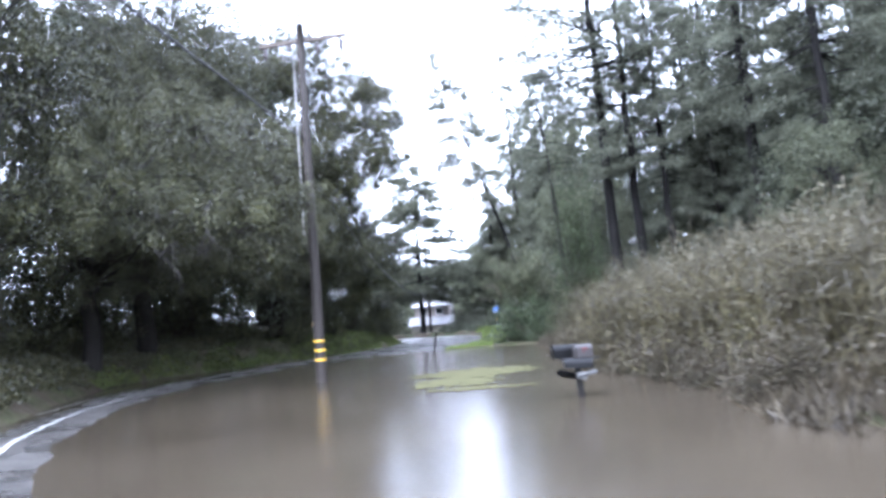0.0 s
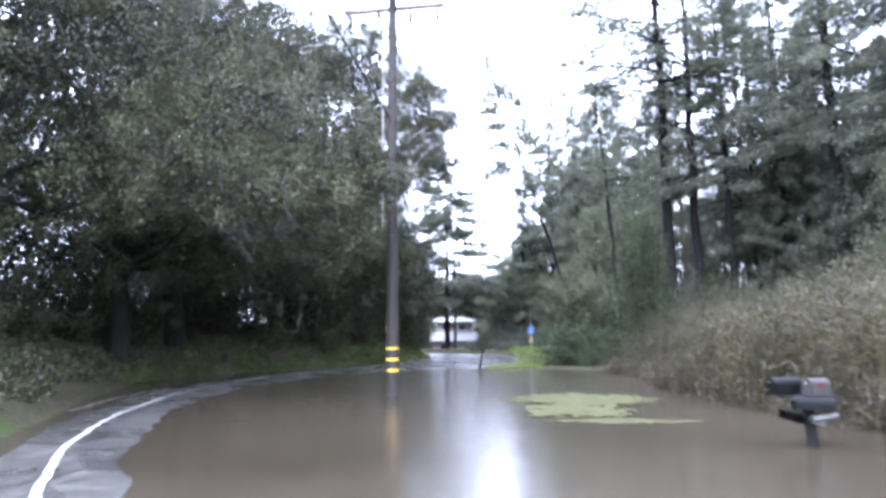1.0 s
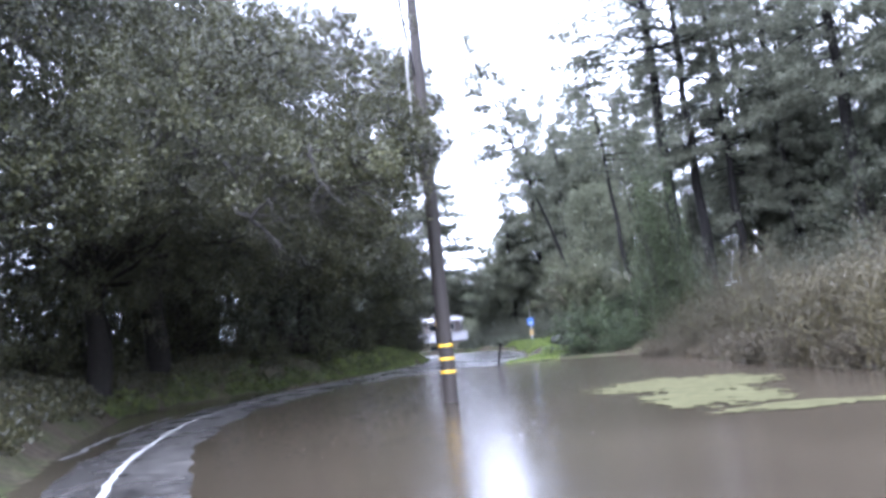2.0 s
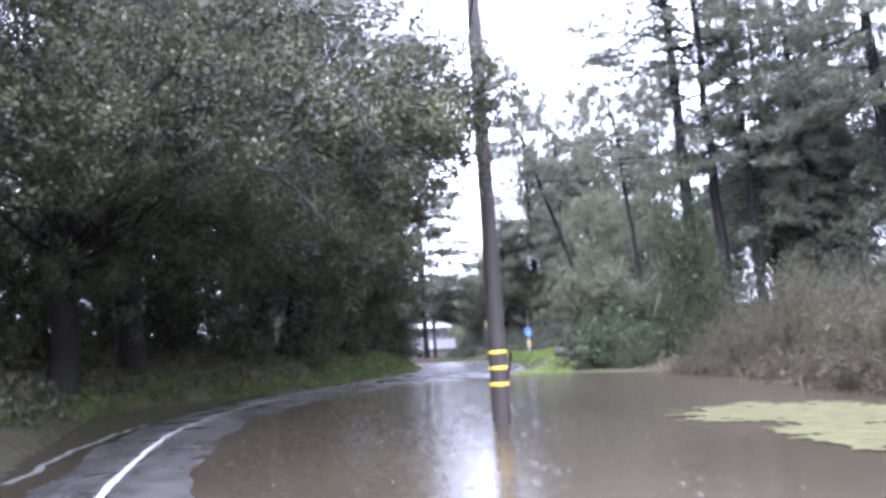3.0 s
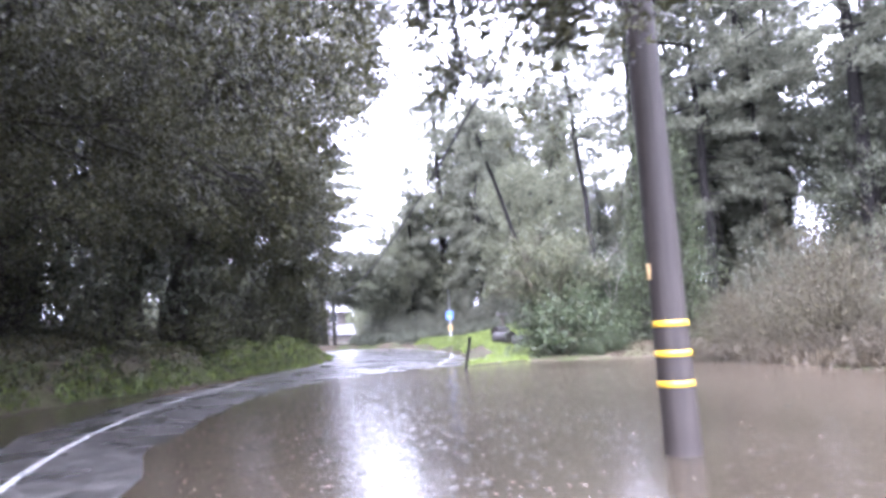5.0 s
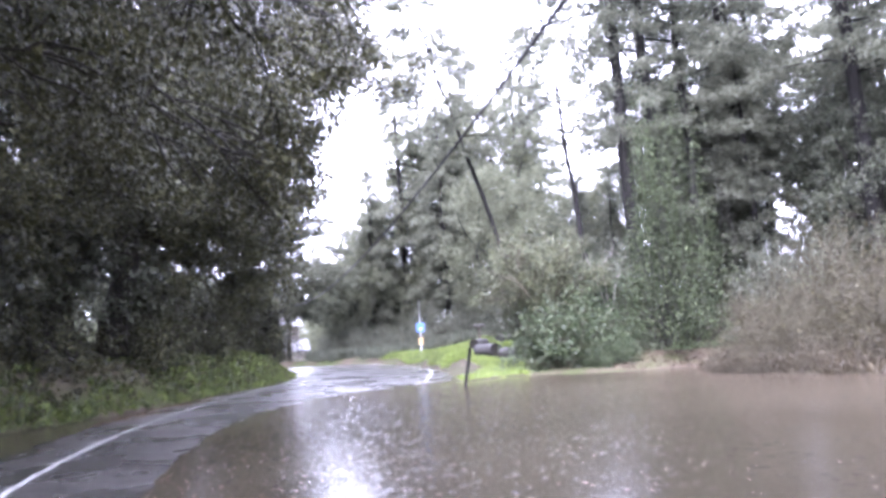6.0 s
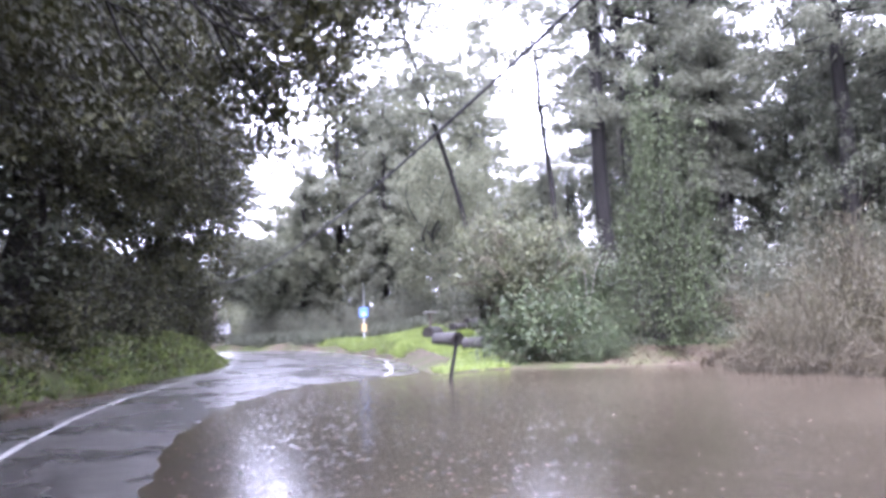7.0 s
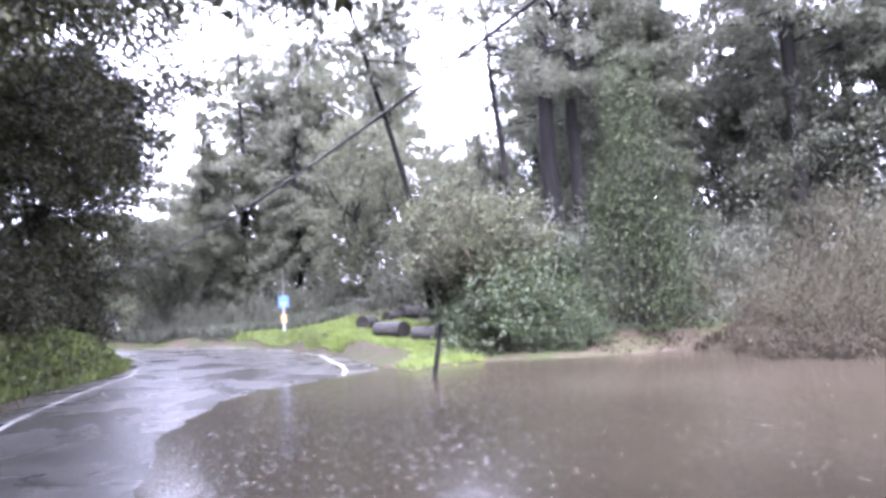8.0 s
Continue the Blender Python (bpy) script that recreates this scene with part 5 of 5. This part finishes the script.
def log(length, radius, seed):
    rng = np.random.default_rng(seed)
    t = thing("log", "dark wet sawn log lying in the grass", "log", group="sawn logs")
    g = Geo()
    n, k = 20, 9
    v = []
    for x in np.linspace(-length / 2, length / 2, k):
        for j in range(n):
            a = 2 * math.pi * j / n
            r = radius * (1 + 0.05 * noise.noise((x * 2, math.cos(a) * 2, math.sin(a) * 2 + seed)))
            v.append((x, r * math.cos(a), r * math.sin(a) + radius))
    g.add(v, [(i * n + j, i * n + (j + 1) % n, (i + 1) * n + (j + 1) % n, (i + 1) * n + j) for i in range(k - 1) for j in range(n)])
    part("bark", g, LOG_BARK, t, smooth=True)
    for end in (-1, 1):
        e = Geo()
        ring = v[:n] if end < 0 else v[-n:]
        e.add([(p[0], p[1], p[2]) for p in ring] + [(end * length / 2 - end * 0.03, 0, radius)], [(j, (j + 1) % n, n) for j in range(n)])
        part("sawn_end", e, LOG_END, t)
    return t


for length, radius, seed, x, y, turn in ((1.35, 0.32, 1, 5.4, 36.9, -71), (0.95, 0.29, 2, 5.82, 34.95, -60), (0.95, 0.3, 3, 6.05, 40.5, 40), (1.75, 0.31, 4, 9.25, 42.0, 4), (0.9, 0.24, 5, 7.95, 42.0, 25)):
    put(log(length, radius, seed), x, y, turn, sink=0.0)


def boulder(width, height, seed):
    """A low rounded rock with an uneven skin."""
    g = Geo()
    n, k = 14, 7
    v = []
    for i in range(k):
        e = -0.3 + (math.pi / 2 + 0.3) * i / (k - 1)
        for j in range(n):
            a = 2 * math.pi * j / n
            r = 1 + 0.22 * noise.noise((math.cos(a) * 1.4 + seed, math.sin(a) * 1.4, e * 1.5))
            v.append((width / 2 * r * math.cos(a) * math.cos(e), width * 0.4 * r * math.sin(a) * math.cos(e), height * r * math.sin(e)))
    g.add(v, [(i * n + j, i * n + (j + 1) % n, (i + 1) * n + (j + 1) % n, (i + 1) * n + j) for i in range(k - 1) for j in range(n)])
    return solid("boulder", g, LOG_END, "low dark wet boulder on the verge past the bend", "rock", group="verge boulders", smooth=True)


put(boulder(0.8, 0.42, 3.0), 0.75, 53.2, 10)
put(boulder(1.2, 0.36, 8.0), 2.1, 52.7, 40)


# ---- on the water ----
def duckweed():
    """A floating mat with a ragged outline."""
    g = Geo()
    rng = np.random.default_rng(91)
    for cx, cy, rx, ry, seed in ((5.9, 9.9, 2.3, 2.0, 1.0), (5.7, 7.2, 1.4, 1.9, 5.0), (6.4, 5.1, 1.5, 0.5, 9.0)):
        xs, ys = np.arange(cx - rx, cx + rx, 0.06), np.arange(cy - ry, cy + ry, 0.06)
        gx, gy = np.meshgrid(xs, ys)
        e = ((gx - cx) / rx) ** 2 + ((gy - cy) / ry) ** 2
        nz = np.array([[noise.noise((a * 1.3, b * 2.6, seed)) for a in xs] for b in ys])
        fine = np.array([[noise.noise((a * 9, b * 9, seed)) for a in xs] for b in ys])
        ok = (e + 0.55 * nz + 0.55 * fine) < 0.72
        idx = np.full(gx.shape, -1)
        z = 0.012 + 0.008 * fine
        cells = ok[:-1, :-1] & ok[1:, :-1] & ok[:-1, 1:] & ok[1:, 1:]
        used = np.zeros_like(ok)
        used[:-1, :-1] |= cells; used[1:, :-1] |= cells; used[:-1, 1:] |= cells; used[1:, 1:] |= cells
        idx[used] = np.arange(used.sum())
        r, c = np.nonzero(cells)
        g.add(np.column_stack([gx[used], gy[used], z[used]]), np.stack([idx[r, c], idx[r, c + 1], idx[r + 1, c + 1], idx[r + 1, c]], 1))
    solid("duckweed", g, DUCKWEED, "pale yellow-green mat of duckweed floating on flood water", "duckweed", kind="stuff", smooth=True)


duckweed()


def floating(name, seed, count, mat, label, length, keep):
    rng = np.random.default_rng(seed)
    x, y = rng.uniform(-6, 10, count), rng.uniform(-6, 29, count)
    z = ground_height(x, y)
    de, ie = near(EDGE_LINE, x, y)
    off = (x - EDGE_LINE[ie, 0]) * EDGE_RIGHT[ie, 0] + (y - EDGE_LINE[ie, 1]) * EDGE_RIGHT[ie, 1]
    ok = keep(x, y, off, np.array([noise.noise((a * 0.5, b * 0.5, 8)) for a, b in zip(x, y)])) & (off > np.interp(EDGE_LINE[ie, 1], WET_Y, WET_D) + 0.1)
    x, y = x[ok], y[ok]
    n = len(x)
    a = rng.uniform(0, 6.28, n)
    ln = length * rng.uniform(0.5, 1.4, n)
    d = np.column_stack([np.cos(a), np.sin(a), np.zeros(n)])
    s = np.column_stack([-np.sin(a), np.cos(a), np.zeros(n)]) * (ln * 0.3)[:, None]
    p = np.column_stack([x, y, np.full(n, 0.007)])
    up = np.array([0, 0, 0.002])
    v = np.stack([p, p + d * ln[:, None] * 0.5 + s + up, p + d * ln[:, None], p + d * ln[:, None] * 0.5 - s + up], 1).reshape(-1, 3)
    g = Geo()
    g.add(v, np.arange(4 * n).reshape(n, 4))
    solid(name, g, mat, label, "debris", kind="stuff")


floating("fallen_leaves", 92, 9000, LITTER, "fallen brown leaves floating on the flood water", 0.055, lambda x, y, off, p: (off < 4.2 + 2 * p) & (y > 7) & (p > -0.2))
floating("foam_flecks", 93, 900, FOAM, "small pale flecks drifting on the flood water", 0.032, lambda x, y, off, p: (p > -0.1) & ((off < 5) | (p > 0.3)) & (y > 8))


def rain_rings(seed, count):
    """Ring ripples and little splashes where raindrops strike the water."""
    rng = np.random.default_rng(seed)
    ring, drop = Geo(), Geo()
    n = 10
    a = np.linspace(0, 2 * math.pi, n, endpoint=False)
    x, y = np.clip(rng.normal(-1.5, 2.6, count), -6, 9), rng.uniform(4, 27, count)
    de, ie = near(EDGE_LINE, x, y)
    off = (x - EDGE_LINE[ie, 0]) * EDGE_RIGHT[ie, 0] + (y - EDGE_LINE[ie, 1]) * EDGE_RIGHT[ie, 1]
    ok = off > np.interp(EDGE_LINE[ie, 1], WET_Y, WET_D) + 0.35
    ok &= ((x - POLE[0]) ** 2 + (y - POLE[1]) ** 2) > 0.2
    for px, py in zip(x[ok], y[ok]):
        r = rng.uniform(0.012, 0.045)
        v = [(px + (r + d) * math.cos(t), py + (r + d) * math.sin(t), z) for d, z in ((-0.010, 0.001), (0.0, 0.004), (0.010, 0.001)) for t in a]
        ring.add(v, [(k * n + j, k * n + (j + 1) % n, (k + 1) * n + (j + 1) % n, (k + 1) * n + j) for k in range(2) for j in range(n)])
        if rng.random() < 0.3:
            s, hgt = rng.uniform(0.003, 0.006), rng.uniform(0.012, 0.03)
            drop.add([(px - s, py, 0.0), (px, py - s, 0.0), (px + s, py, 0.0), (px, py + s, 0.0), (px, py, hgt)], [(0, 1, 4), (1, 2, 4), (2, 3, 4), (3, 0, 4)])
    solid("rain_ripples", ring, WATER, "small ring ripples from raindrops on the flood water", "ripples", kind="stuff", smooth=True)
    solid("rain_splashes", drop, SPLASH, "tiny splashes of rain on the flood water", "splashes", kind="stuff")


rain_rings(95, 2400)


# ---- house past the bend ----
def house():
    h = thing("house", "pale two-storey house with light roofs beyond the road", "house")
    g = Geo()
    box(g, (-0.2, -4, -1), (5, 4, 5.2))
    wall = part("wall", g, HOUSE_WALL, h)
    g = Geo()
    v = [(-0.8, -4.7, 5.15), (5.6, -4.7, 5.15), (5.6, 4.7, 5.15), (-0.8, 4.7, 5.15), (-0.7, 0, 6.1), (5.5, 0, 6.1)]
    g.add(v, [(3, 2, 1, 0)])
    g.f += [[0, 1, 5, 4], [1, 2, 5], [2, 3, 4, 5], [3, 0, 4]]
    part("roof", g, HOUSE_ROOF, h, "pale shingled ridge roof")
    g = Geo()
    v = [(-1.1, -7.0, 2.3), (6, -7.0, 2.3), (6, -4.0, 3.6), (-1.1, -4.0, 3.6), (-1.1, -7.0, 2.15), (6, -7.0, 2.15), (6, -4.0, 3.45), (-1.1, -4.0, 3.45)]
    g.add(v, [(0, 1, 2, 3), (7, 6, 5, 4), (0, 4, 5, 1), (1, 5, 6, 2), (3, 7, 4, 0)])
    part("porch_roof", g, HOUSE_ROOF, h, "pale lean-to roof")
    g = Geo()
    box(g, (-0.7, -6.6, -1), (5.6, -4.02, 2.35))
    part("front_room", g, HOUSE_CREAM, h, "cream stucco ground floor under the lean-to roof")
    g = Geo()
    box(g, (0.6, -6.64, -0.4), (1.5, -6.603, 1.7))
    part("door", g, HOUSE_DARK, h, "dark house door")
    g = Geo()
    v = [(-1.0, 5, 6.6), (5.4, 5, 6.6), (5.4, 9, 6.6), (-1.0, 9, 6.6), (2.2, 4.6, 9.2), (2.2, 9.4, 9.2), (-1.0, 5, 0), (5.4, 5, 0)]
    g.add(v, [(6, 7, 1, 0)])
    g.f += [[0, 1, 4], [1, 2, 5, 4], [3, 0, 4, 5]]
    part("gable", g, HOUSE_ROOF, h, "grey gable of the rear wing")
    for x, z, w, t in ((1.1, 3.9, 1.0, 0.9), (3.6, 3.9, 1.0, 0.9), ):
        g = Geo()
        box(g, (x - w / 2 - 0.1, -4.06, z - 0.1), (x + w / 2 + 0.1, -4.003, z + t + 0.1))
        win = part("window", g, HOUSE_TRIM, h)
        g = Geo()
        box(g, (x - w / 2, -4.09, z), (x + w / 2, -4.063, z + t))
        part("pane", g, HOUSE_DARK, win)
    put(h, -6.5, 67, 5, 0.72, sink=0.7)


house()
